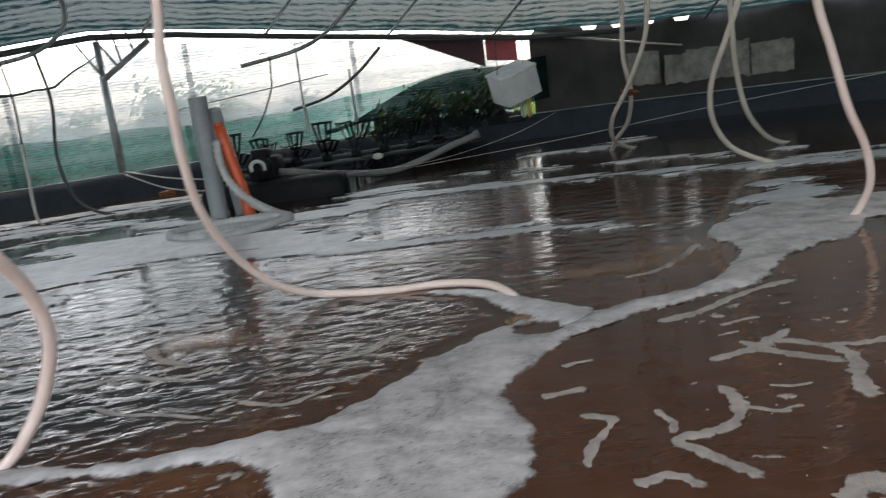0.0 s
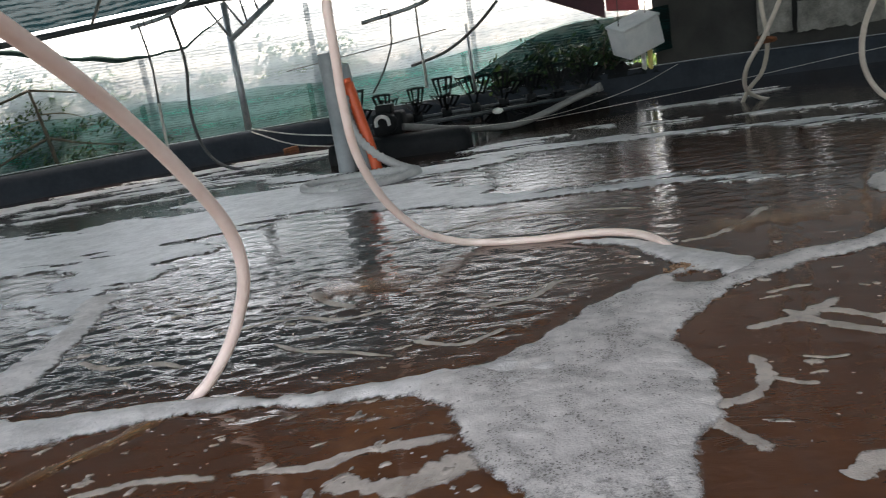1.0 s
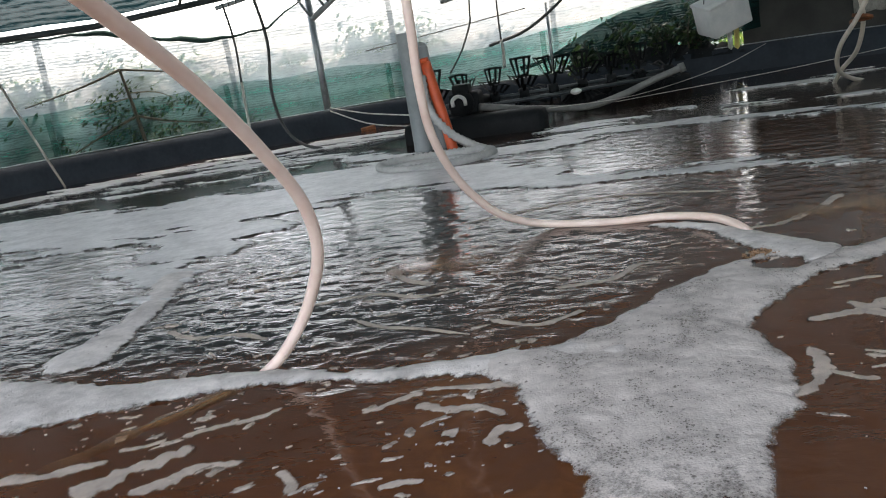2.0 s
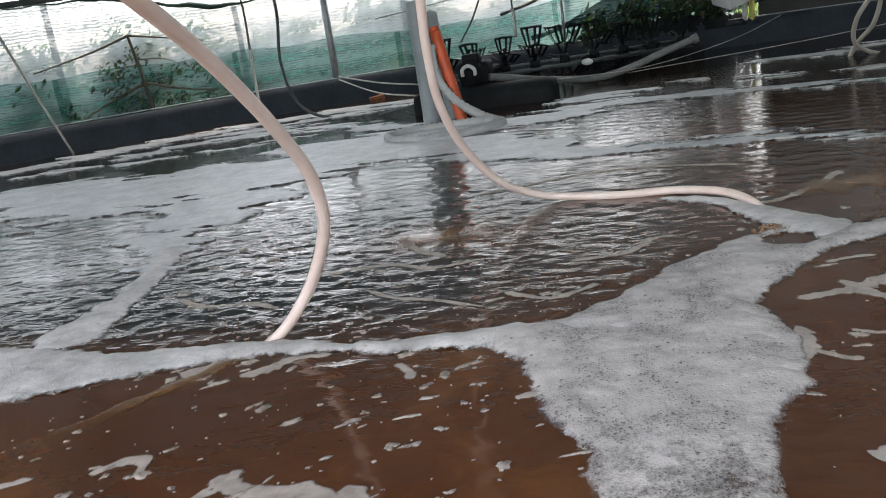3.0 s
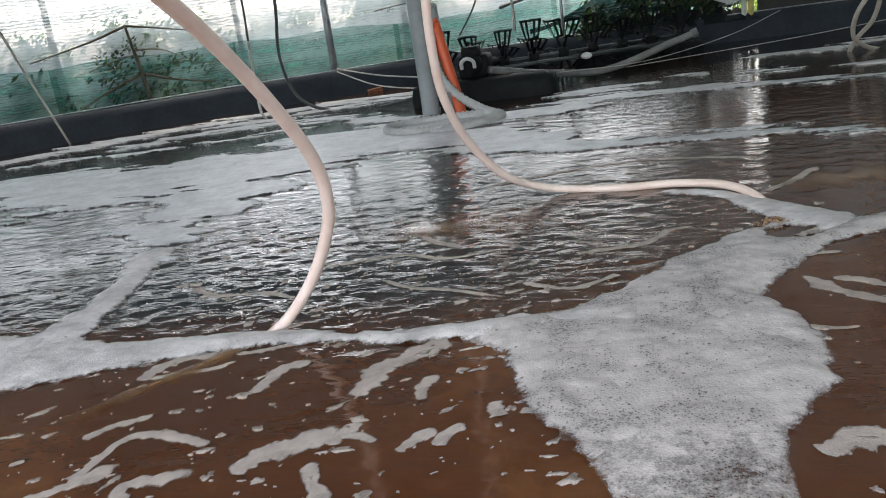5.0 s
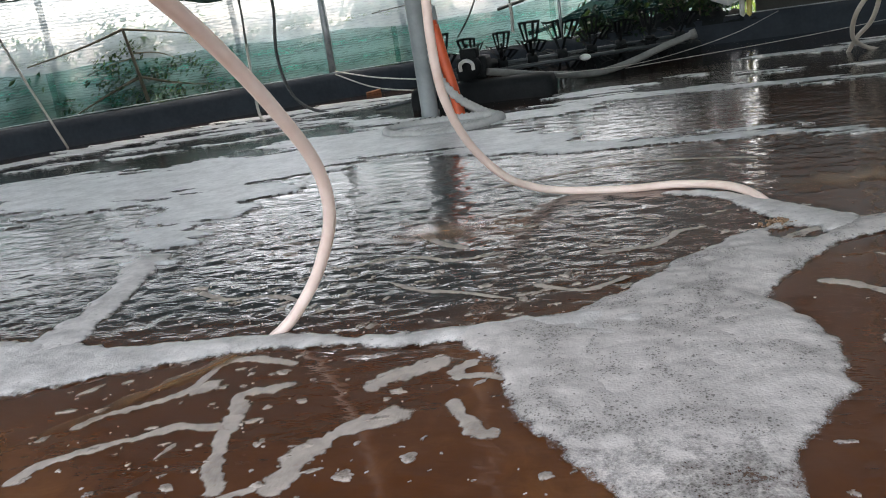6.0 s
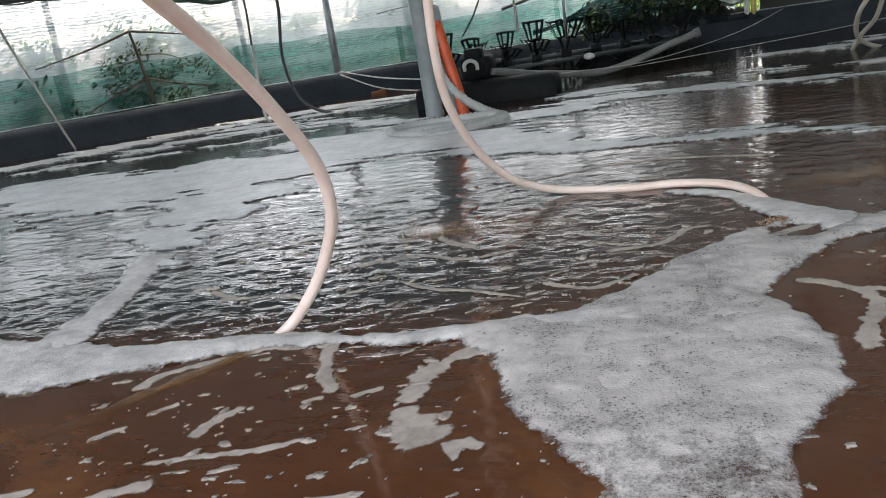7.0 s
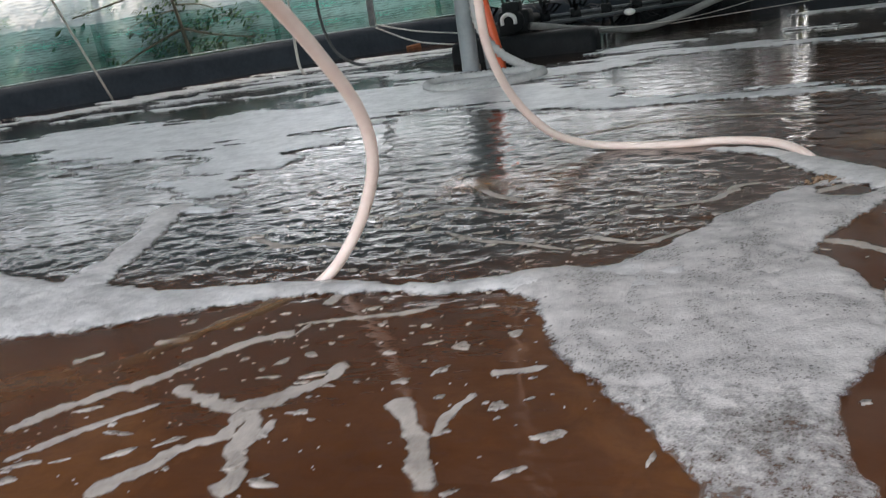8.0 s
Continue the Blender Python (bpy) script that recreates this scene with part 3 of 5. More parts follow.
WEST_6 = [
    (0.018, [(-1.5, 1.57), (-1.44, 1.65), (-1.35, 1.71), (-1.27, 1.79), (-1.26, 1.93), (-1.18, 1.97), (-1.01, 1.92)]),
    (0.028, [(-1.29, 1.78), (-1.23, 1.78), (-1.24, 1.84)]),
    (0.022, [(-1.49, 1.32), (-1.46, 1.41), (-1.38, 1.47), (-1.27, 1.54), (-1.18, 1.59), (-1.04, 1.56)]),
    (0.024, [(-0.94, 1.29), (-1.01, 1.42), (-1.05, 1.54), (-1.08, 1.68), (-1.1, 1.75), (-0.96, 1.8)]),
    (0.036, [(-0.83, 1.29), (-0.82, 1.38), (-0.8, 1.49), (-0.72, 1.59), (-0.6, 1.64)]),
    (0.034, [(-0.76, 1.74), (-0.72, 1.82), (-0.66, 1.86), (-0.58, 1.94)]),
    (0.022, [(-0.53, 1.7), (-0.48, 1.6), (-0.43, 1.54), (-0.39, 1.55)]),
    (0.016, [(-0.56, 1.81), (-0.48, 1.82), (-0.41, 1.79)]),
    (0.012, [(-1.52, 1.83), (-1.49, 1.85)]),
]
WEST_8_A = [
    (0.022, [(-1.6, 1.25), (-1.55, 1.33), (-1.46, 1.43), (-1.36, 1.52), (-1.28, 1.62), (-1.21, 1.72), (-1.09, 1.77)]),
    (0.016, [(-1.5, 1.14), (-1.43, 1.23), (-1.35, 1.32), (-1.26, 1.4)]),
    (0.026, [(-1.28, 1.48), (-1.19, 1.43), (-1.06, 1.39), (-0.95, 1.46), (-0.89, 1.53), (-0.9, 1.61)]),
    (0.022, [(-1.21, 1.04), (-1.16, 1.12), (-1.11, 1.21), (-1.03, 1.28), (-1.05, 1.39)]),
    (0.028, [(-0.94, 1.07), (-0.92, 1.12), (-0.97, 1.22), (-1.0, 1.32), (-1.03, 1.38)]),
    (0.015, [(-0.95, 1.26), (-0.94, 1.3), (-0.95, 1.34)]),
]
WEST_8_B = [
    (0.026, [(-0.7, 1.44), (-0.64, 1.36), (-0.59, 1.26), (-0.53, 1.1)]),
    (0.014, [(-0.57, 1.29), (-0.56, 1.38), (-0.52, 1.47)]),
    (0.014, [(-1.1, 1.83), (-0.97, 1.86), (-0.82, 1.89), (-0.73, 1.94)]),
    (0.014, [(-0.51, 1.55), (-0.45, 1.57), (-0.38, 1.59)]),
    (0.018, [(-1.5, 1.71), (-1.4, 1.74)]),
    (0.014, [(-1.68, 1.59), (-1.65, 1.62), (-1.62, 1.66)]),
]
WEST_65 = [
    (0.050, [(-0.75, 1.47), (-0.69, 1.37), (-0.63, 1.29)]),
    (0.036, [(-0.62, 1.3), (-0.58, 1.32), (-0.53, 1.32)]),
    (0.024, [(-1.16, 1.29), (-1.14, 1.36), (-1.09, 1.45)]),
    (0.014, [(-0.87, 1.49), (-0.84, 1.52), (-0.79, 1.54)]),
    (0.012, [(-1.34, 1.41), (-1.31, 1.44), (-1.28, 1.47)]),
    (0.012, [(-0.97, 1.46), (-0.95, 1.48), (-0.92, 1.49)]),
    (0.014, [(-1.42, 1.29), (-1.39, 1.32), (-1.35, 1.35)]),
]
WEST_5 = [
    (0.018, [(-1.41, 1.27), (-1.36, 1.34), (-1.28, 1.4)]),
    (0.022, [(-0.83, 1.26), (-0.81, 1.31), (-0.78, 1.36)]),
    (0.016, [(-0.61, 1.31), (-0.61, 1.36), (-0.58, 1.41)]),
    (0.020, [(-0.69, 1.27), (-0.66, 1.33), (-0.62, 1.36)]),
]
WEST = [(t, *run) for t, runs in ((1.0, WEST_1), (2.0, WEST_2), (4.0, WEST_4_A), (4.0, WEST_4_B), (4.5, WEST_5), (6.0, WEST_6), (6.5, WEST_65), (8.0, WEST_8_A), (8.0, WEST_8_B)) for run in runs]


def flow(x):
    """Drift of the near water by its bearing: out to the band in the west, swinging east towards the raft."""
    return Vector((np.interp(x, [-1.4, -1.1, -0.8, -0.5, -0.3], [0.0, 0.05, 0.15, 0.26, 0.25]), np.interp(x, [-1.2, -0.8, -0.55, -0.3], [0.45, 0.42, 0.29, 0.23]), 0))


def drifted(x, y, t0):
    """Rows (t, x, y) of a scrap that lies at (x, y) at t0, with the time at which the band or the raft swallows it."""
    back, ahead, p = [], [], Vector((x, y, 0))
    for k in range(1, int(t0 / 0.25) + 1):
        p = p - flow(p.x) * 0.25
        back.append((t0 - 0.25 * k, p.x, p.y))
    p = Vector((x, y, 0))
    gone = None
    for k in range(0, int((8.0 - t0) / 0.25) + 1):
        if gone is None and (p.y > 2.04 or field(THICK[:1], np.array(p.x), np.array(p.y)) > 0.03):
            gone = t0 + 0.25 * k
        ahead.append((t0 + 0.25 * k, p.x, p.y))
        if gone is None:
            p = p + flow(p.x) * 0.25
    return back[::-1] + ahead, gone




def swept(t):
    """How far west the still water in the east has gone by then: a quick push at first, then a slow creep."""
    return 0.5 * t if t < 0.8 else 0.4 + 0.055 * (t - 0.8)



EAST = [
    (0.0, 0.020, [(0.44, 2.05), (0.52, 2.00), (0.47, 1.90), (0.43, 1.82), (0.42, 1.75)]),
    (0.0, 0.018, [(0.64, 2.03), (0.66, 1.95), (0.65, 1.87)]),
    (0.0, 0.028, [(0.84, 2.14), (0.85, 1.99), (0.78, 1.88), (0.65, 1.84), (0.71, 1.74), (0.77, 1.61)]),
    (0.0, 0.034, [(0.87, 2.32), (1.02, 2.37), (1.20, 2.52)]),
    (0.0, 0.034, [(1.08, 2.44), (1.20, 2.36), (1.25, 2.26), (1.20, 2.08), (1.16, 1.93)]),
    (0.0, 0.034, [(1.2, 2.34), (1.4, 2.32), (1.6, 2.40)]),
    (0.0, 0.026, [(0.50, 1.65), (0.58, 1.68), (0.64, 1.60)]),
    (0.0, 0.050, [(0.87, 1.50), (0.93, 1.54), (1.02, 1.56)]),
    (1.0, 0.035, [(0.60, 2.46), (0.67, 2.33), (0.82, 2.18)]),
    (1.0, 0.014, [(0.55, 2.10), (0.61, 2.07), (0.67, 2.08)]),
    (1.0, 0.016, [(0.45, 1.99), (0.50, 1.94), (0.55, 1.93)]),
    (0.0, 0.030, [(0.85, 3.38), (1.00, 3.42), (1.15, 3.6), (1.32, 3.84)]),
    (0.0, 0.020, [(0.45, 2.42), (0.50, 2.44), (0.56, 2.45)]),
    (0.0, 0.026, [(0.36, 2.20), (0.42, 2.21), (0.50, 2.23)]),
    (0.0, 0.030, [(0.82, 2.74), (1.0, 2.80), (1.2, 2.95), (1.45, 3.05)]),
    (0.0, 0.016, [(1.0, 2.62), (1.08, 2.65), (1.16, 2.66)]),
]
DRIFTING = []


def build_strands():
    k = 0
    for runs, where in ((WEST, "drifting foam strand, greyish beige, thin on brown water"), (EAST, "drifting foam strand, beige, curled on still brown water")):
        for t0, wide, path in runs:
            fine = spline([(x, y, 0) for x, y in path], 6)
            # cut into short rigid pieces that overlap a little
            n = max(1, round(sum((b - a).length for a, b in zip(fine, fine[1:])) / 0.42))
            step = (len(fine) - 1) / n
            for i in range(n):
                a, b = max(0, int(i * step) - (1 if i else 0)), min(len(fine) - 1, int((i + 1) * step) + 1)
                bit = fine[a:b + 1]
                c = sum(bit, Vector()) / len(bit)
                me = ribbon_foam("foam_strand", [(p.x - c.x, p.y - c.y) for p in bit[::2] + ([bit[-1]] if len(bit) % 2 == 0 else [])], M_THIN, wide * (1.05 if runs is WEST else 0.8), 0.0025, seed=k * 3.7, ends=(i == 0, i == n - 1))
                ob = new("foam_strand", me)
                tagged(ob, where, "foam", "drifting foam")
                if runs is WEST:
                    DRIFTING.append((ob, c.x, c.y, t0))
                else:
                    DRIFTING.append((ob, c.x + swept(t0), c.y, None))
                k += 1


STREAKS = []


def build_streaks():
    """Thin lines of scum drawn out on the lively water."""
    for k, (wide, path) in enumerate((
            (0.020, [(-0.48, 2.47), (-0.38, 2.41), (-0.29, 2.40), (-0.11, 2.56)]), (0.013, [(-1.0, 2.58), (-0.85, 2.47), (-0.7, 2.43), (-0.5, 2.33)]),
            (0.026, [(-1.03, 3.20), (-0.92, 3.02), (-0.86, 2.97), (-0.76, 2.90)]), (0.016, [(-1.3, 2.75), (-1.0, 2.85), (-0.8, 2.78), (-0.6, 2.85)]),
            (0.018, [(-0.3, 2.75), (-0.1, 2.80), (0.0, 2.95), (0.1, 2.98)]), (0.022, [(-0.9, 3.9), (-0.3, 4.2), (0.1, 4.2), (0.5, 4.05)]),
            (0.018, [(-1.75, 2.6), (-1.6, 2.5), (-1.4, 2.5), (-1.25, 2.42)]))):
        ob = new("foam_streak", ribbon_foam("foam_streak", path, M_THIN, wide, 0.002, 31.0 + k * 2.3))
        STREAKS.append(tagged(ob, "thin drawn-out streak of grey foam on rippled water", "foam", "foam streaks"))


def build_flecks():
    random.seed(4)
    out = []
    for name, n, area, size in (("foam_flecks", 860, (-1.9, -0.3, -1.3, 1.95), 0.021), ("foam_flecks", 150, (0.35, 1.9, 1.3, 3.2), 0.022), ("foam_flecks", 170, (-1.9, 0.3, 2.2, 3.4), 0.026)):
        bm = bmesh.new()
        for i in range(n):
            x, y = random.uniform(area[0], area[1]), random.uniform(area[2], area[3])
            if field(THICK, np.array(x), np.array(y)) > -0.02 and area[3] < 3:
                continue
            flat_fleck(bm, x, y, size * (0.10 + 1.0 * random.random() ** 4), 0.0025, i * 1.7, 0.6 if area[3] < 2 else 0.1)
        ob = part(name, bm, M_THIN)
        ob.data.attributes.new("thin", "FLOAT", "POINT").data.foreach_set("value", [0.85, 0.38] * (len(ob.data.vertices) // 2))
        tagged(ob, "small scattered flecks of beige foam on the water", "foam", kind="stuff")
        out.append(ob)
    return out


# ---------------------------------------------------------------- roof, nets and shed
BEAM = [(-180, 1.9), (-110, 1.75), (-75, 1.55), (-55, 1.58), (-40, 1.66), (-32.5, 1.80), (-27.8, 1.90), (-22.9, 1.85), (-8.6, 1.52), (0.5, 1.29), (8, 1.22), (20, 1.16), (40, 1.15), (75, 1.2), (110, 1.7), (180, 1.9)]


def beam_z(phi):
    return float(np.interp(phi, [p for p, _ in BEAM], [z for _, z in BEAM]))


def build_roof():
    # the net roof climbs from the low eave inward over the pond
    # its unseen reach over the centre and to the south-east is added for shade
    phis = [-95 + 2.5 * k for k in range(93)]
    steps = [0, 0.10, 0.20, 0.32, 0.44, 0.56, 0.68, 0.78, 0.88, 0.985]
    grid, uv = [], []
    for s in steps:
        row, urow = [], []
        for p in phis:
            r = 11.25 * (1 - s)
            rise = 1.5 + 0.7 * sat((p + 5) / 25) * sat((120 - p) / 40)
            z = beam_z(p) + 0.10 + rise * math.sin(s * math.pi / 2) * (1 - s) + s * (3.3 - beam_z(p)) + 0.025 * noise.noise(Vector((p * 0.2, s * 6, 0)))
            row.append(polar(p, r, float(z)))
            urow.append((radians(p) * r, s * 11.0))
        grid.append(row)
        uv.append(urow)
    tagged(sheet("ceiling", grid, M_ROOFNET, uv=uv), "dark blue-green shade net over the pond as roof, unseen reach added for shade", "net roof", kind="structure")
    bm = tube([polar(p, 10.95, beam_z(p)) for p in np.arange(-75, 9, 2.5)], 0.035, 8)
    tagged(part("eave_beam", bm, M_DARKSTEEL), "dark steel tube under the edge of the net roof", "beam")
    for p, lean in ((-60, -4), (-46, -3), (-35, 4), (-24.5, 6), (-17, 8), (-9, 9), (-2, 10), (12, 8), (25, 6)):
        a, b = polar(p, 11.0, beam_z(p) + 0.06), polar(p + lean, 7.2, beam_z(p + lean) + 0.10 + (1.5 + 0.7 * float(sat((p + lean + 5) / 25))) * math.sin(0.36 * math.pi / 2) * 0.64 + 0.36 * (3.3 - beam_z(p + lean)) - 0.06)
        tagged(part("rafter", tube([a.lerp(b, k / 6) + Vector((0, 0, 0.05 * math.sin(math.pi * k / 6) - 0.03)) for k in range(7)], 0.017, 6), M_STEEL if lean > 5 else M_DARKSTEEL), "thin steel tube carrying the net roof", "rafter", "roof tubes")


def net_wall(name, label, p0, p1, low, high, r, mat, wavy=0.06, rows=7, width=11.0):
    """A net hung in lengths that overlap a little at their seams."""
    ob = thing(name, label, "shade net")
    n = max(1, round((p1 - p0) / width))
    for i in range(n):
        a, b = p0 + (p1 - p0) * i / n, p0 + (p1 - p0) * (i + 1) / n + (0.35 if i < n - 1 else 0)
        phis = np.linspace(a, b, max(6, int((b - a) / 0.8)))
        grid, uv = [], []
        for k in range(rows):
            s = k / (rows - 1)
            row, urow = [], []
            for p in phis:
                z = low(p) + (high(p) - low(p)) * s
                rr = r + 0.004 * (i % 2) + wavy * noise.noise(Vector((p * 0.25, s * 2, r))) + wavy * 0.5 * math.sin(p * 1.1) * s
                row.append(polar(p, rr, z))
                urow.append((radians(p) * r, z + 0.03 * noise.noise(Vector((p * 0.3, s, 3)))))
            grid.append(row)
            uv.append(urow)
        sheet("panel", grid, mat, ob, uv=uv)
    return ob


def build_nets():
    top = lambda p: float(np.interp(p, [-75, -60, -47, -40, -36.5, -33.3, -30, -27.6, -26, -9, 0], [1.5, 1.55, 1.62, 1.62, 1.46, 1.36, 1.40, 1.68, 1.84, 1.52, 1.28]))
    green = lambda p: float(np.interp(p, [-75, -47, -38, -23, -20, -13, -4, 1], [0.85, 0.83, 0.82, 0.79, 0.73, 0.82, 1.02, 1.05])) + 0.02 * math.sin(p * 0.9)
    net_wall("shade_net", "white woven shade net hung as a windbreak, sagging, bright from behind", -75, -1, lambda p: 0.30, top, 11.35, M_NETWHITE)
    net_wall("shade_net", "green woven shade net along the foot of the windbreak", -75, -2, lambda p: 0.22, green, 11.30, M_NETGREEN, 0.04, 5)
    net_wall("shade_net", "dark green folded shade net behind the paddle aerator", -14, 1.5, lambda p: 0.45 + 0.05 * math.sin(p), lambda p: 0.46 + (green(p) - 0.48) * float(smooth((p + 14.0) / 7.0)), 11.22, M_NETDARK, 0.10, 5)
    # the rolled dark hem of the net below the eave
    hem = [polar(p, 11.30, top(p) + 0.01 * math.sin(p * 3)) for p in np.arange(-46, -26.4, 0.6)]
    tagged(part("net_hem", tube(hem, lambda k: 0.008 + 0.022 * math.sin(math.pi * k) ** 2 * (1 + 0.5 * math.sin(k * 23)), 7), M_HEM), "rolled dark green hem of the shade net", "net hem")


def build_heap():
    grid = []
    for k in range(9):
        s = k / 8
        row = []
        for q in range(61):
            p = -11.0 + 11.6 * q / 60
            ends = math.sin(math.pi * q / 60) ** 0.5
            hump = ends * (0.19 + 0.12 * noise.noise(Vector((p * 0.55, 0, 7))) + 0.10 * noise.noise(Vector((p * 1.9, s * 2, 3))))
            z = 0.24 + max(0.02, hump) * math.sin(math.pi * min(1.0, s * 1.05)) ** 0.6 * (1 + 0.25 * noise.noise(Vector((p * 3.5, s * 4, 0))))
            row.append(polar(p, 10.93 + 0.30 * s + 0.03 * noise.noise(Vector((p * 2, s * 3, 9))), z))
        grid.append(row)
    tagged(sheet("folded_net", grid, M_BLACK), "black netting heaped in folds on the bank behind the aerator", "netting")


def build_shed():
    # black net wall and roof edge of the darker side, with a row of slits of daylight over it
    phis = np.arange(0.5, 78.1, 0.25)
    hi = lambda p: beam_z(p) + 0.14 - (0.085 if p < 14 and math.sin(p * 3.1) + 0.6 * math.sin(p * 1.3 + 1) > 0.55 else 0.0)
    grid = [[polar(p, 11.3 + 0.05 * math.sin(p * 0.8 + k), 0.2 + (hi(p) - 0.2) * k / 3) for p in phis] for k in range(4)]
    tagged(sheet("wall_east", grid, M_DARKNET), "black net wall of the dark side of the shed", "wall", kind="structure")
    outer = [[polar(p, 11.6, z) for p in np.arange(1.0, 78.1, 3)] for z in (0.2, 0.95)]
    tagged(sheet("wall_outer", outer, M_DARKNET), "black net lower wall behind the first", "wall", kind="structure")
    # stained grey sacks hung side by side, uneven at top and foot
    for p0, p1, low, top in ((6.9, 9.0, 0.50, 0.93), (9.3, 10.9, 0.47, 0.84), (10.7, 13.1, 0.47, 0.88), (13.0, 14.7, 0.47, 0.92), (14.8, 17.4, 0.46, 0.86)):
        grid = []
        for q in range(5):
            row = []
            for k in range(10):
                p = p0 + (p1 - p0) * k / 9
                z = low + (top - low) * q / 4
                wob = noise.noise(Vector((p * 1.7, z * 3, 1.0)))
                row.append(polar(p + 0.10 * noise.noise(Vector((z * 6, p0, 3.0))), 11.17 + 0.035 * wob + 0.015 * math.sin(p * 7), z + (0.05 * noise.noise(Vector((p * 2.3, q * 0.5, 7.0))))))
            grid.append(row)
        tagged(sheet("hanging_sack", grid, M_GREYPANEL), "stained grey woven sack hung on the dark wall", "sack", "sacks on the wall")
    # a slit of daylight along the dark wall, added as a pale solid strip
    slit_run = [polar(p, 11.14, z) for p, z in ((0.8, 1.355), (3.2, 1.24), (6.6, 1.10), (8.6, 1.02), (10.5, 0.95))]
    tagged(part("daylight_strip", tube(spline(slit_run, 5), lambda k: 0.021 - 0.009 * k, 6), M_ROPE), "thin pale strip on the dark wall in place of a slit of daylight", "batten")
    # a maroon sheet cut on the slant and a red one, hung from the eave
    grid = [[polar(-8.2 + 5.6 * k / 8, 11.22 + 0.01 * math.sin(k * 2.0), beam_z(-8.2 + 5.6 * k / 8) + 0.06 - (0.07 + 0.36 * k / 8) * q) for k in range(9)] for q in (0, 0.5, 1)]
    tagged(sheet("hanging_sheet", grid, M_MAROON), "dark maroon plastic sheet hanging slanted from the eave", "plastic sheet")
    grid = [[polar(-2.5 + 2.1 * k / 6, 11.20 + 0.01 * math.sin(k * 2.0), beam_z(-2.5 + 2.1 * k / 6) + 0.06 - 0.34 * q) for k in range(7)] for q in (0, 0.5, 1)]
    tagged(sheet("hanging_sheet", grid, M_RED), "faded red plastic sheet hanging from the eave", "plastic sheet")


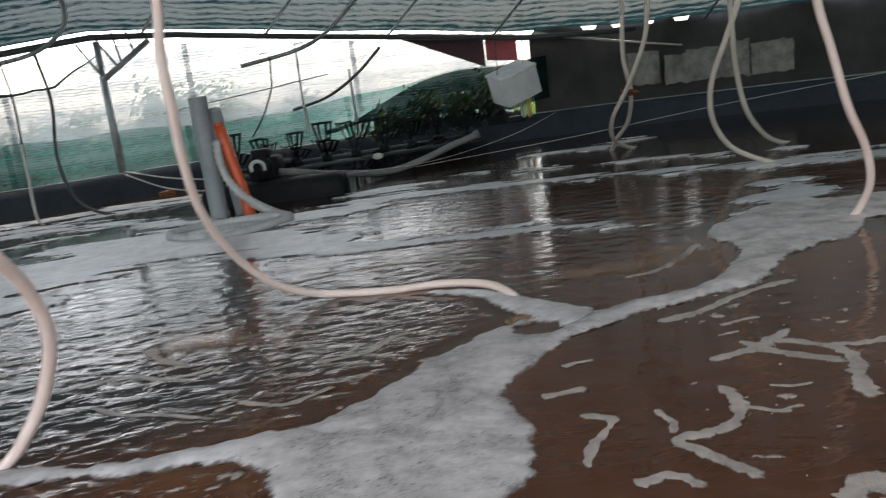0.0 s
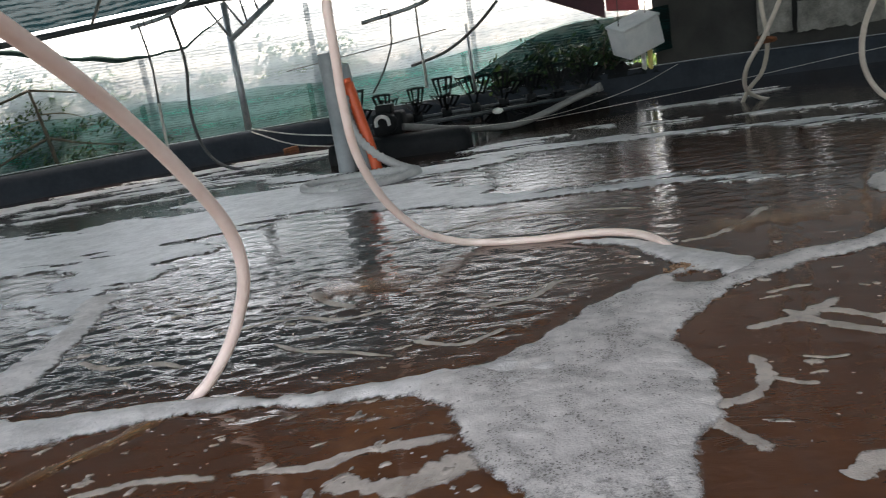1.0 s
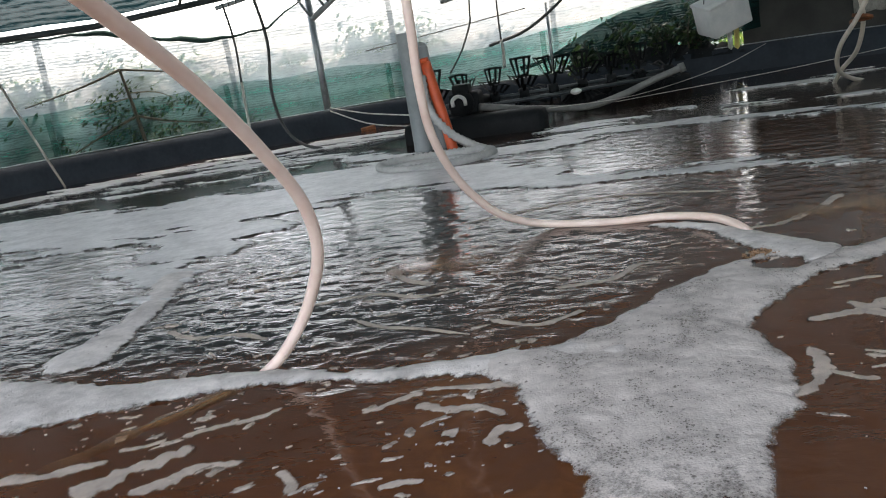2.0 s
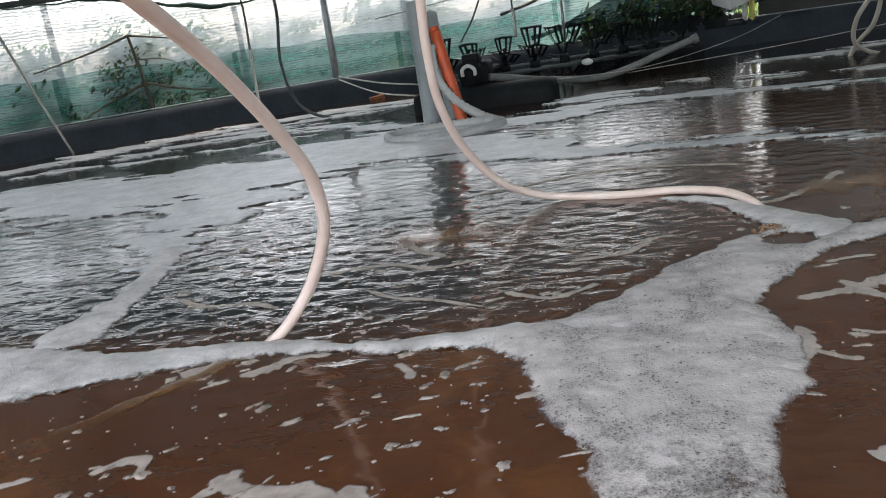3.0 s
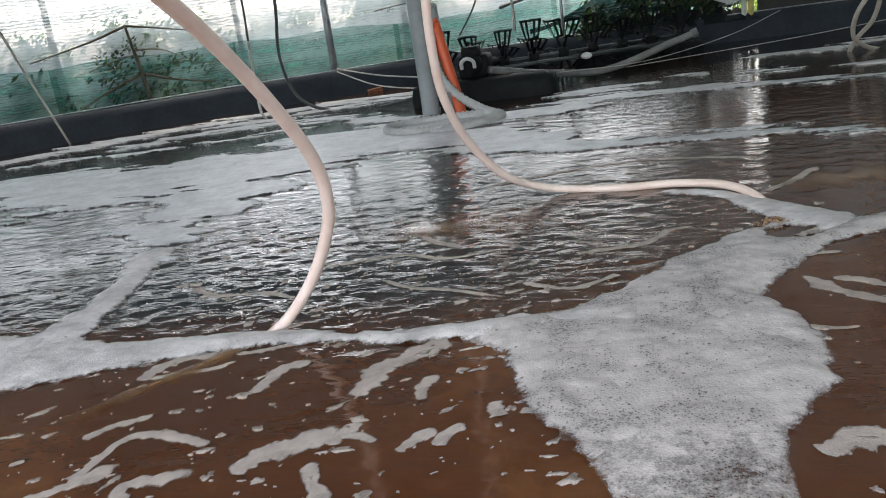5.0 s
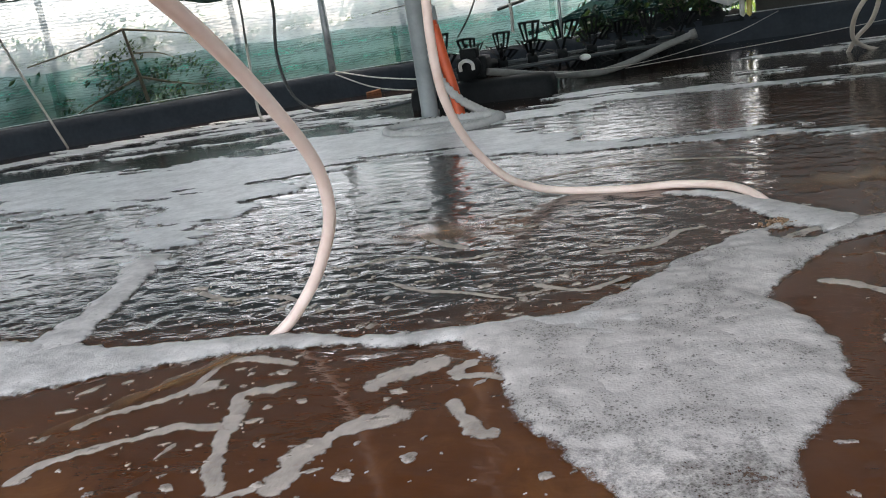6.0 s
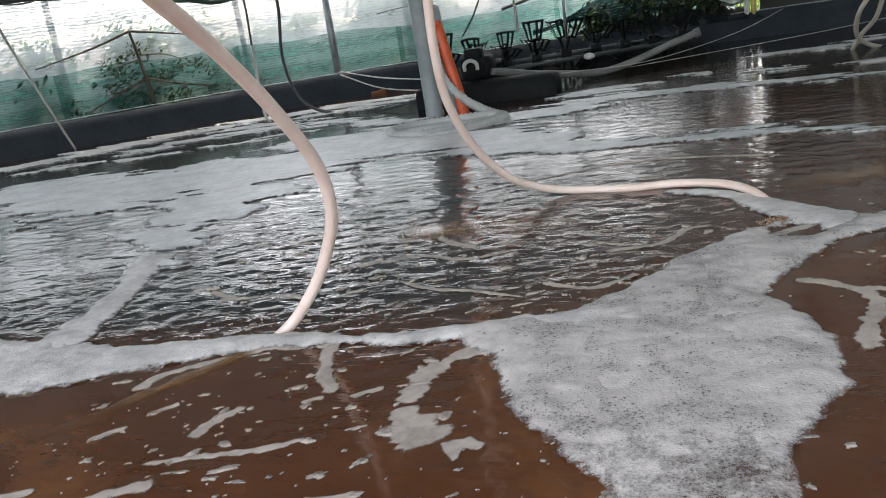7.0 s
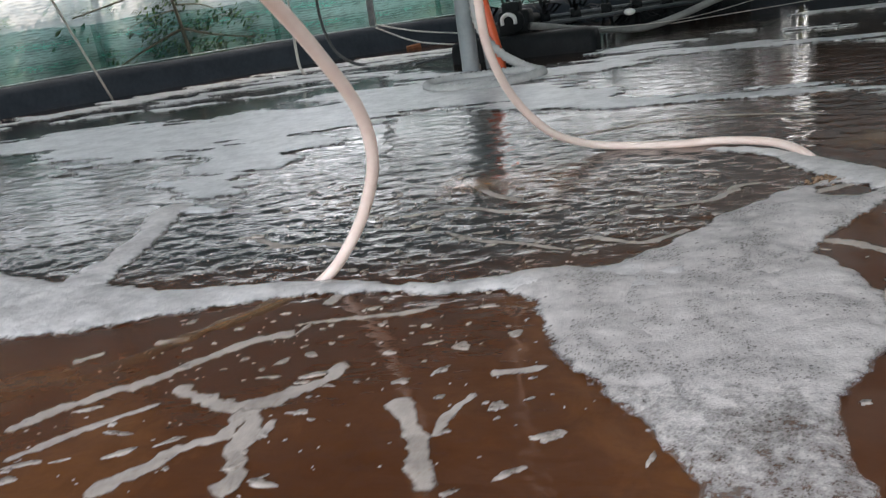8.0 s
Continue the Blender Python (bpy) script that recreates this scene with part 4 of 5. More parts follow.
def build_posts():
    for p, top, w, braced in ((-27.15, 1.86, 0.045, True), (-52, 1.6, 0.04, False), (-11.9, 1.2, 0.02, False)):
        post = thing("steel_post", "grey galvanised steel post standing on the bank", "post", "bank posts")
        part("pole", tube([polar(p, 11.12, 0.12), polar(p, 11.10, top)], w, 10), M_STEEL, post)
        if braced:
            part("brace", tube([polar(p, 11.08, 1.42), polar(p + 3.0, 11.02, 1.82)], 0.034, 8), M_STEEL, post)
            part("brace", tube([polar(p, 11.08, 1.44), polar(p - 1.2, 11.0, 1.84)], 0.016, 6), M_STEEL, post)
            part("brace", tube([polar(p + 0.9, 11.04, 1.56), polar(p - 0.2, 11.0, 1.92)], 0.016, 6), M_STEEL, post)
            part("brace", tube([polar(p + 1.2, 11.04, 1.58), polar(p + 0.9, 11.0, 1.95)], 0.013, 6), M_DARKSTEEL, post)
            part("brace", tube([polar(p + 2.0, 11.03, 1.72), polar(p + 1.7, 11.0, 1.97)], 0.013, 6), M_DARKSTEEL, post)
    # a stick lashed across under the eave, with two wire hooks
    for ends in (((-2.06, 9.55, 1.35), (-1.40, 9.67, 1.46), (-0.95, 9.3, 1.62), (-0.40, 8.0, 1.86)), ((-4.25, 8.38, 1.62), (-3.85, 8.5, 1.70), (-3.35, 8.1, 1.84), (-2.95, 7.3, 2.0), (-2.9, 6.7, 2.2))):
        stick = thing("hanging_pipe", "weathered grey pipe slung under the eave with wire hooks", "pipe", "slung pipes")
        part("pipe", tube(spline(ends, 5), 0.022, 8), M_STEEL, stick)
        a, b = Vector(ends[0]), Vector(ends[1])
        for k in (0.35, 0.95):
            c = a.lerp(b, k)
            part("hook", tube([c + Vector((0, 0, -0.03)), c + Vector((0, 0, 0.07)), c + Vector((0.09, 0.0, 0.075)), c + Vector((0.09, 0, -0.01))], 0.007, 6), M_DARKSTEEL, stick)
    cords = [
        ([(-1.73, 9.62, 1.40), (-1.75, 9.61, 1.2), (-1.77, 9.61, 1.06), (-1.90, 9.58, 0.78), (-2.06, 9.55, 0.55)], 0.011, M_DARKROPE, "dark cord hanging from a slung pipe"),
        ([(-1.43, 9.67, 1.46), (-1.44, 9.67, 1.1), (-1.44, 9.67, 0.82)], 0.011, M_DARKROPE, "dark cord hanging from a slung pipe"),
        ([(-1.44, 9.67, 0.84), (-1.43, 9.67, 0.70), (-1.44, 9.67, 0.52)], 0.020, M_ROPE, "pale cloth strip tied to a hanging cord"),
        ([(-4.17, 8.4, 1.66), (-4.13, 8.42, 1.25), (-4.14, 8.41, 0.8)], 0.012, M_DARKROPE, "dark cord hanging over the water"),
        ([(-4.14, 8.41, 0.82), (-4.15, 8.41, 0.5), (-4.05, 8.2, 0.1), (-3.98, 8.2, -0.03)], 0.016, M_ROPE, "pale rope hanging down into the pond"),
        ([(-3.87, 8.54, 1.70), (-3.82, 8.57, 1.2), (-3.83, 8.45, 0.67), (-3.74, 8.4, 0.28), (-3.55, 8.35, 0.08), (-3.25, 8.3, -0.02)], 0.018, M_DARKROPE, "thin black air tube running down into the pond"),
        ([(-5.55, 6.3, 1.65), (-5.86, 6.83, 1.23), (-6.05, 7.35, 0.6), (-6.22, 7.85, -0.02)], 0.013, M_ROPE, "grey rope slanting into the pond"),
        ([(-6.9, 5.9, 1.6), (-6.85, 6.3, 0.8), (-6.75, 6.75, -0.02)], 0.013, M_ROPE, "grey rope slanting into the pond"),
        ([(-3.67, 9.7, 0.34), (-2.9, 8.9, 0.26), (-2.1, 8.0, 0.24)], 0.008, M_ROPE, "mooring rope from the bank to the aerator"),
        ([(-3.67, 9.7, 0.30), (-2.9, 8.8, 0.16), (-2.1, 7.9, 0.14)], 0.008, M_ROPE, "mooring rope from the bank to the aerator"),
        ([(1.6, 10.9, 0.30), (0.9, 9.6, 0.18), (0.0, 8.6, 0.10), (-0.8, 7.8, 0.16)], 0.004, M_ROPE, "mooring rope from the bank to the aerator"),
        ([(6.5, 9.6, 0.42), (3.5, 9.5, 0.24), (1.6, 9.3, 0.10), (-0.2, 8.6, 0.06)], 0.004, M_ROPE, "thin line stretched low over the water"),
        ([(-0.55, 10.8, 1.42), (-0.85, 10.75, 1.15), (-1.25, 10.6, 0.9), (-1.7, 10.4, 0.78)], 0.02, M_DARKROPE, "dark gathered cord pulling the shade net aside"),
        ([(-3.2, 10.05, 0.95), (-2.2, 10.2, 1.05), (-1.2, 10.4, 1.16)], 0.006, M_DARKROPE, "thin guy line in front of the net"),
    ]
    for pts, r, mat, label in cords:
        name = "air_tube" if "tube" in label else "mooring_rope" if "mooring" in label else "rope"
        tagged(part(name, tube(spline(pts, 6), r, 6), mat), label, "rope", "ropes over the pond")
    stick = tube([(-2.62, 7.85, 0.02), (-2.2, 7.75, 0.08)], 0.014, 7)
    tagged(part("floating_stick", stick, M_DARKSTEEL), "dark stick lying on the water beside the aerator", "stick")


# ---------------------------------------------------------------- hoses and pipes
HOSES = []


def build_hoses():
    runs = [
        ("cream air hose bending down into the foam", 0.0178, M_HOSE, [(-1.05, -0.75, 2.6), (-0.95, -0.25, 1.75), (-0.88, 0.25, 1.42), (-0.86, 0.75, 1.245), (-0.86, 1.08, 1.115), (-0.865, 1.34, 0.99), (-0.87, 1.56, 0.865), (-0.872, 1.78, 0.705), (-0.872, 1.95, 0.545), (-0.90, 2.05, 0.39), (-0.98, 2.12, 0.235), (-1.07, 2.155, 0.11), (-1.18, 2.165, 0.0), (-1.30, 1.97, -0.06)]),
        ("cream air hose lying along the water in a long curve", 0.0178, M_HOSE, [(-0.60, 2.74, 2.3), (-0.67, 2.81, 1.7), (-0.72, 2.87, 1.29), (-0.75, 2.90, 1.12), (-0.765, 2.95, 0.95), (-0.785, 3.02, 0.76), (-0.795, 3.14, 0.55), (-0.755, 3.32, 0.33), (-0.655, 3.48, 0.15), (-0.54, 3.60, 0.06), (-0.40, 3.66, 0.018), (-0.15, 3.62, 0.012), (0.08, 3.60, 0.018), (0.27, 3.48, 0.022), (0.37, 3.30, 0.008), (0.42, 3.15, -0.05)]),
        ("cream air hose standing in a raft of foam", 0.0178, M_HOSE, [(1.60, 3.55, 2.1), (1.74, 3.62, 1.5), (1.83, 3.67, 1.04), (1.89, 3.69, 0.84), (1.97, 3.71, 0.56), (2.07, 3.77, 0.37), (2.13, 3.85, 0.19), (2.12, 3.95, 0.04), (2.06, 4.0, -0.05)]),
        ("cream air hose hanging in a wide bow to the water", 0.0178, M_HOSE2, [(2.35, 5.1, 2.3), (2.18, 5.2, 1.6), (2.07, 5.29, 1.15), (2.02, 5.41, 0.93), (1.985, 5.64, 0.65), (2.04, 5.83, 0.40), (2.20, 5.99, 0.18), (2.42, 6.05, 0.05), (2.65, 6.08, -0.03)]),
        ("pale air hose hanging behind the bowed one", 0.0190, M_HOSE2, [(2.2, 6.1, 2.3), (2.3, 6.18, 1.6), (2.35, 6.25, 1.21), (2.43, 6.44, 0.76), (2.55, 6.61, 0.39), (2.77, 6.85, 0.14), (3.0, 7.1, 0.02), (3.25, 7.3, -0.04)]),
        ("pale air hose tied in a loop over the water", 0.0190, M_HOSE2, [(1.86, 6.6, 2.3), (1.90, 6.75, 1.7), (1.89, 6.81, 1.32), (1.87, 6.91, 1.02), (1.75, 7.15, 0.64), (1.67, 7.47, 0.38), (1.72, 7.80, 0.17), (1.90, 8.15, 0.04), (2.12, 8.42, -0.04)]),
        ("pale air hose tied in a loop over the water", 0.0190, M_HOSE2, [(1.72, 7.0, 2.3), (1.75, 7.08, 1.8), (1.76, 7.14, 1.37), (1.76, 7.25, 0.91), (1.84, 7.43, 0.58), (1.86, 7.74, 0.31), (1.81, 8.05, 0.14), (1.78, 8.3, -0.03)]),
    ]
    for label, r, mat, pts in runs:
        HOSES.append(tagged(part("air_hose", tube(spline(pts, 10), r, 14), mat), label, "hose", "air hoses"))
    bm = tube(spline([(1.72, 7.27, 0.62), (1.83, 7.22, 0.60), (1.86, 7.32, 0.58), (1.74, 7.36, 0.57), (1.72, 7.27, 0.55)], 5), 0.016, 6)
    tagged(part("hose_tie", bm, M_RUST), "rusty brown strap tying two air hoses", "strap")


def build_standpipe():
    pipe = thing("standpipe", "grey PVC standpipe rising from the water", "pipe")
    base, top = Vector((-1.86, 7.03, 0)), Vector((-1.845, 6.93, 1.03))
    bm = tube([base + Vector((0, 0, -0.4)), top], 0.076, 24, ends=False)
    tube([top, base + Vector((0, 0, -0.4))], 0.070, 24, bm, ends=False)
    part("wall", bm, M_PVC, pipe)
    part("collar", tube([base + Vector((0, 0, 0.0)), base + Vector((0, 0, 0.045))], 0.082, 24), M_RIB, pipe)
    second = thing("pvc_pipe", "shorter grey PVC pipe with a rounded cap beside the standpipe", "pipe")
    b2, t2 = Vector((-1.66, 7.10, 0)), Vector((-1.745, 7.02, 0.90))
    part("wall", tube([b2 + Vector((0, 0, -0.3)), t2], 0.055, 18), M_PVC, second)
    cap = bmesh.new()
    bmesh.ops.create_uvsphere(cap, u_segments=18, v_segments=10, radius=0.056, matrix=Matrix.Translation(t2) @ Matrix.Diagonal((1, 1, 0.6, 1)))
    part("cap", cap, M_PVC, second)
    bar = thing("orange_pipe", "bright orange plastic pipe leaning on the grey pipes", "pipe")
    part("wall", tube(spline([(-1.72, 6.99, 0.76), (-1.66, 6.97, 0.45), (-1.60, 6.95, 0.15), (-1.555, 6.93, -0.2)], 5), 0.048, 14), M_ORANGE, bar)
    part("cap", tube([(-1.722, 6.99, 0.755), (-1.728, 6.99, 0.80)], 0.040, 12), M_ORANGE, bar)
    hose = [(-1.75, 6.93, 0.66), (-1.74, 6.90, 0.45), (-1.67, 6.87, 0.28), (-1.52, 6.80, 0.13), (-1.32, 6.62, 0.045), (-1.18, 6.42, 0.02), (-1.2, 6.20, 0.015), (-1.42, 5.98, 0.015), (-1.72, 5.92, 0.015), (-1.95, 6.05, 0.015), (-2.02, 6.28, 0.02), (-1.86, 6.46, 0.02), (-1.55, 6.52, 0.02), (-1.25, 6.45, 0.03), (-1.12, 6.30, 0.025), (-1.22, 6.08, 0.02), (-1.5, 5.90, 0.0), (-1.8, 5.92, -0.02)]
    tagged(part("ribbed_hose", tube(spline(hose, 8), 0.034, 12, ribs=0.006, pitch=0.036), M_RIB), "grey corrugated hose coiled on the water at the standpipe", "hose")
    drift = [(-1.45, 7.79, 0.26), (-1.26, 7.95, 0.21), (-1.04, 8.13, 0.15), (-0.57, 8.4, 0.07), (-0.33, 8.49, 0.08), (-0.08, 8.55, 0.14), (0.2, 8.6, 0.23), (0.48, 8.64, 0.31)]
    ob = thing("floating_pipe", "grey flexible pipe trailing from the aerator with one end raised", "pipe")
    part("wall", tube(spline(drift, 8), 0.034, 14), M_PIPE, ob)
    part("mouth", tube([(0.447, 8.635, 0.3), (0.499, 8.643, 0.315)], 0.047, 14), M_PIPE, ob)


def build_aerator():
    """A long-arm paddle wheel: float, motor, shaft and its wheels of slotted paddles; it stands still."""
    ob = thing("paddle_aerator", "black paddle wheel aerator, stopped, moored on its float", "aerator")
    bm = bmesh.new()
    box(bm, (-1.50, 7.72, 0.05), (1.38, 0.34, 0.30), pose(0, 0, 0, 0, 0, -2), bevel=0.09)
    part("float", bm, M_BLACK, ob)
    bm = bmesh.new()
    box(bm, (-0.1, 9.85, 0.03), (1.5, 0.34, 0.26), pose(0, 0, 0, 0, 0, 18), bevel=0.09)
    part("float", bm, M_BLACK, ob)
    a, b = Vector((-2.16, 8.60, 0.24)), Vector((0.44, 9.50, 0.25))
    d = (b - a).normalized()
    # frame rails between the floats
    for off in (-0.16, 0.16):
        s = Vector((-d.y, d.x, 0)) * off
        part("rail", tube([a + s + Vector((0, 0, -0.05)), b + s + Vector((0, 0, -0.05))], 0.022, 8), M_DARKSTEEL, ob)
    for k in (0.1, 0.45, 0.9):
        c = a.lerp(b, k)
        part("strut", tube([c + Vector((0.25 * d.y, -0.25 * d.x, -0.1)), c + Vector((-0.25 * d.y, 0.25 * d.x, -0.1))], 0.02, 6), M_BLACK, ob)
    part("shaft", tube([a, b], 0.022, 10), M_DARKSTEEL, ob)
    motor = bmesh.new()
    tube([(-1.60, 7.60, 0.32), (-1.60, 7.94, 0.32)], 0.105, 18, motor)
    box(motor, (-1.60, 7.80, 0.45), (0.16, 0.18, 0.09), bevel=0.015)
    body = part("motor", motor, M_BLACK, ob)
    part("end_cap", tube(spline([(-1.66, 7.585, 0.31), (-1.655, 7.57, 0.37), (-1.60, 7.565, 0.40), (-1.545, 7.57, 0.37), (-1.54, 7.585, 0.31)], 4), 0.018, 8), M_WHITEPAINT, body, "white plastic ring")
    bm = bmesh.new()
    box(bm, (-1.60, 7.95, 0.30), (0.30, 0.30, 0.22), bevel=0.04)
    part("gearbox", bm, M_BLACK, ob)
    part("drive", tube([(-1.60, 7.95, 0.32), (-1.55, 8.80, 0.26)], 0.05, 10), M_BLACK, ob)
    random.seed(11)
    side = Vector((-d.y, d.x, 0))
    for w in range(9):
        c = a.lerp(b, 0.03 + w * 0.118)
        hub = bmesh.new()
        tube([c - d * 0.05, c + d * 0.05], 0.06, 12, hub)
        wheel = part("impeller", hub, M_BLACK, ob)
        turn = random.random() * 1.05
        yaw, size = random.uniform(-0.45, 0.45), random.uniform(0.82, 1.04)
        axle = (d * math.cos(yaw) + side * math.sin(yaw)).normalized()
        flat = Vector((-axle.y, axle.x, 0))
        for k in range(6):
            ang = turn + k * math.tau / 6 + random.uniform(-0.14, 0.14)
            out = flat * math.cos(ang) + Vector((0, 0, math.sin(ang)))
            tan = out.cross(axle)
            bm = bmesh.new()
            # a slotted paddle on its neck, one plate
            m = Matrix(((*axle, 0), (*tan, 0), (*out, 0), (0, 0, 0, 1))).transposed()
            m = Matrix.Translation(c) @ m @ Matrix.Diagonal((size, 1, size, 1))
            us = (-0.105, -0.080, -0.054, -0.027, 0.027, 0.054, 0.080, 0.105)
            hs = (0.04, 0.175, 0.200, 0.235, 0.260, 0.300, 0.325, 0.365, 0.390)
            vs = {}
            for jj in range(len(hs) - 1):
                for ii in range(len(us) - 1):
                    neck = jj == 0
                    if (neck and ii != 3) or (1 < jj < 7 and ii in (1, 3, 5)):
                        continue
                    quad = []
                    for q in ((ii, jj), (ii + 1, jj), (ii + 1, jj + 1), (ii, jj + 1)):
                        if q not in vs:
                            vs[q] = bm.verts.new(m @ Vector((us[q[0]] * (0.55 + 0.6 * q[1] / 8), 0.025 * math.cos(us[q[0]] * 18) - 0.02, hs[q[1]])))
                        quad.append(vs[q])
                    bm.faces.new(quad)
            bmesh.ops.solidify(bm, geom=bm.faces[:], thickness=0.010)
            part("paddle", bm, M_BLACK, wheel, even=False)
    # pale clamp and rag on the rail
    bm = bmesh.new()
    bmesh.ops.create_uvsphere(bm, u_segments=12, v_segments=8, radius=0.05, matrix=Matrix.Translation((-0.60, 8.86, 0.20)) @ Matrix.Diagonal((1.2, 0.9, 0.7, 1)))
    part("clamp", bm, M_WHITEPAINT, ob, "small white plastic clamp")


def build_spout():
    """Air breaking the surface at the end of the long hose: a low heap of tan bubbles."""
    random.seed(5)
    bm = bmesh.new()
    for _ in range(110):
        a, r = random.random() * math.tau, 0.045 * random.random() ** 0.8
        z = 0.028 * (1 - r / 0.06) * random.random()
        bmesh.ops.create_icosphere(bm, subdivisions=1, radius=random.uniform(0.003, 0.006), matrix=Matrix.Translation((0.38 + 1.5 * r * math.cos(a), 2.94 + r * math.sin(a), z)))
    tagged(part("bubbles", bm, M_SPOUT), "tan bubbles welling up at the end of a hose", "bubbles", kind="stuff")


def build_brick():
    bm = bmesh.new()
    box(bm, (-3.27, 9.84, 0.01), (0.18, 0.08, 0.06), pose(0, 0, 0, 4, -6, 24), bevel=0.008)
    tagged(part("wooden_block", bm, M_RUST), "weathered brown wooden block floating by the pond wall", "block")


def build_box():
    ob = thing("styrofoam_box", "white styrofoam crate hanging tilted on its cords above the bank", "crate")
    m = Matrix.Translation((1.10, 10.75, 0.73)) @ pose(0, 0, 0, 12, -17, 24)
    bm = bmesh.new()
    box(bm, (0, 0, 0), (0.52, 0.40, 0.36), bevel=0.02)
    bm.transform(m)
    part("body", bm, M_WHITE, ob)
    bm = bmesh.new()
    box(bm, (0, 0, 0.195), (0.54, 0.42, 0.035), bevel=0.012)
    bm.transform(m)
    part("lid", bm, M_WHITE, ob)
    for x in (-0.2, 0.2):
        p = m @ Vector((x, 0, 0.2))
        part("string", tube([p, (p.x + 0.02, p.y + 0.05, 1.36)], 0.006, 6), M_DARKROPE, ob)
    for k, mat, label in ((1.28, M_YELLOW, "yellow plastic tube standing on the bank"), (1.20, M_WHITEPAINT, "white plastic tube standing on the bank")):
        tagged(part("tube_stub", tube([(k, 10.98, 0.25), (k, 10.98, 0.53)], 0.032, 10), mat), label, "tube")


# ---------------------------------------------------------------- plants outside the net
def bush(label, x, y, high, wide, leaves, seed, stems=5, bare=0.2):
    random.seed(seed)
    ob = thing("bush", label, "bush", "bushes behind the net")
    trunk = bmesh.new()
    tips = []
    for s in range(stems):
        a = s * math.tau / stems + random.random()
        end = Vector((x + math.cos(a) * wide * 0.7 * random.random(), y + math.sin(a) * wide * 0.5 * random.random(), 0.15 + high * random.uniform(0.55, 1.0)))
        start = Vector((x + random.uniform(-0.05, 0.05), y + random.uniform(-0.05, 0.05), 0.05))
        mid = start.lerp(end, 0.5) + Vector((random.uniform(-0.1, 0.1), random.uniform(-0.1, 0.1), 0.05))
        pts = spline([start, mid, end], 5)
        tube(pts, lambda k: 0.020 * (1 - 0.75 * k), 6, trunk)
        tips += [p for p in pts if p.z > 0.15 + high * bare]
        for _ in range(3):
            q = random.choice(pts[3:])
            e = q + Vector((random.uniform(-1, 1) * wide * 0.4, random.uniform(-1, 1) * wide * 0.3, random.uniform(0.0, 0.25) * high))
            tube([q, q.lerp(e, 0.5) + Vector((0, 0, 0.03)), e], lambda k: 0.009 * (1 - 0.7 * k), 5, trunk)
            tips += [q.lerp(e, f) for f in (0.4, 0.7, 1.0)]
    part("trunk", trunk, M_BARK, ob)
    crown = bmesh.new()
    for _ in range(leaves):
        c = random.choice(tips) + Vector([random.gauss(0, 0.10) for _ in range(3)])
        n = Vector([random.gauss(0, 1) for _ in range(3)]).normalized()
        u = n.orthogonal().normalized()
        v = n.cross(u)
        l, w = random.uniform(0.06, 0.14), random.uniform(0.03, 0.06)
        f = [c - u * l * 0.5, c + v * w * 0.5 + n * w * 0.2, c + u * l * 0.5, c - v * w * 0.5 + n * w * 0.2]
        q = [crown.verts.new(p) for p in f]
        crown.faces.new((q[0], q[1], q[2]))
        crown.faces.new((q[0], q[2], q[3]))
    # low bushes take the leaf colour with shade painted in
    part("crown", crown, M_SHADELEAF if high < 0.75 else M_LEAF, ob, even=False)


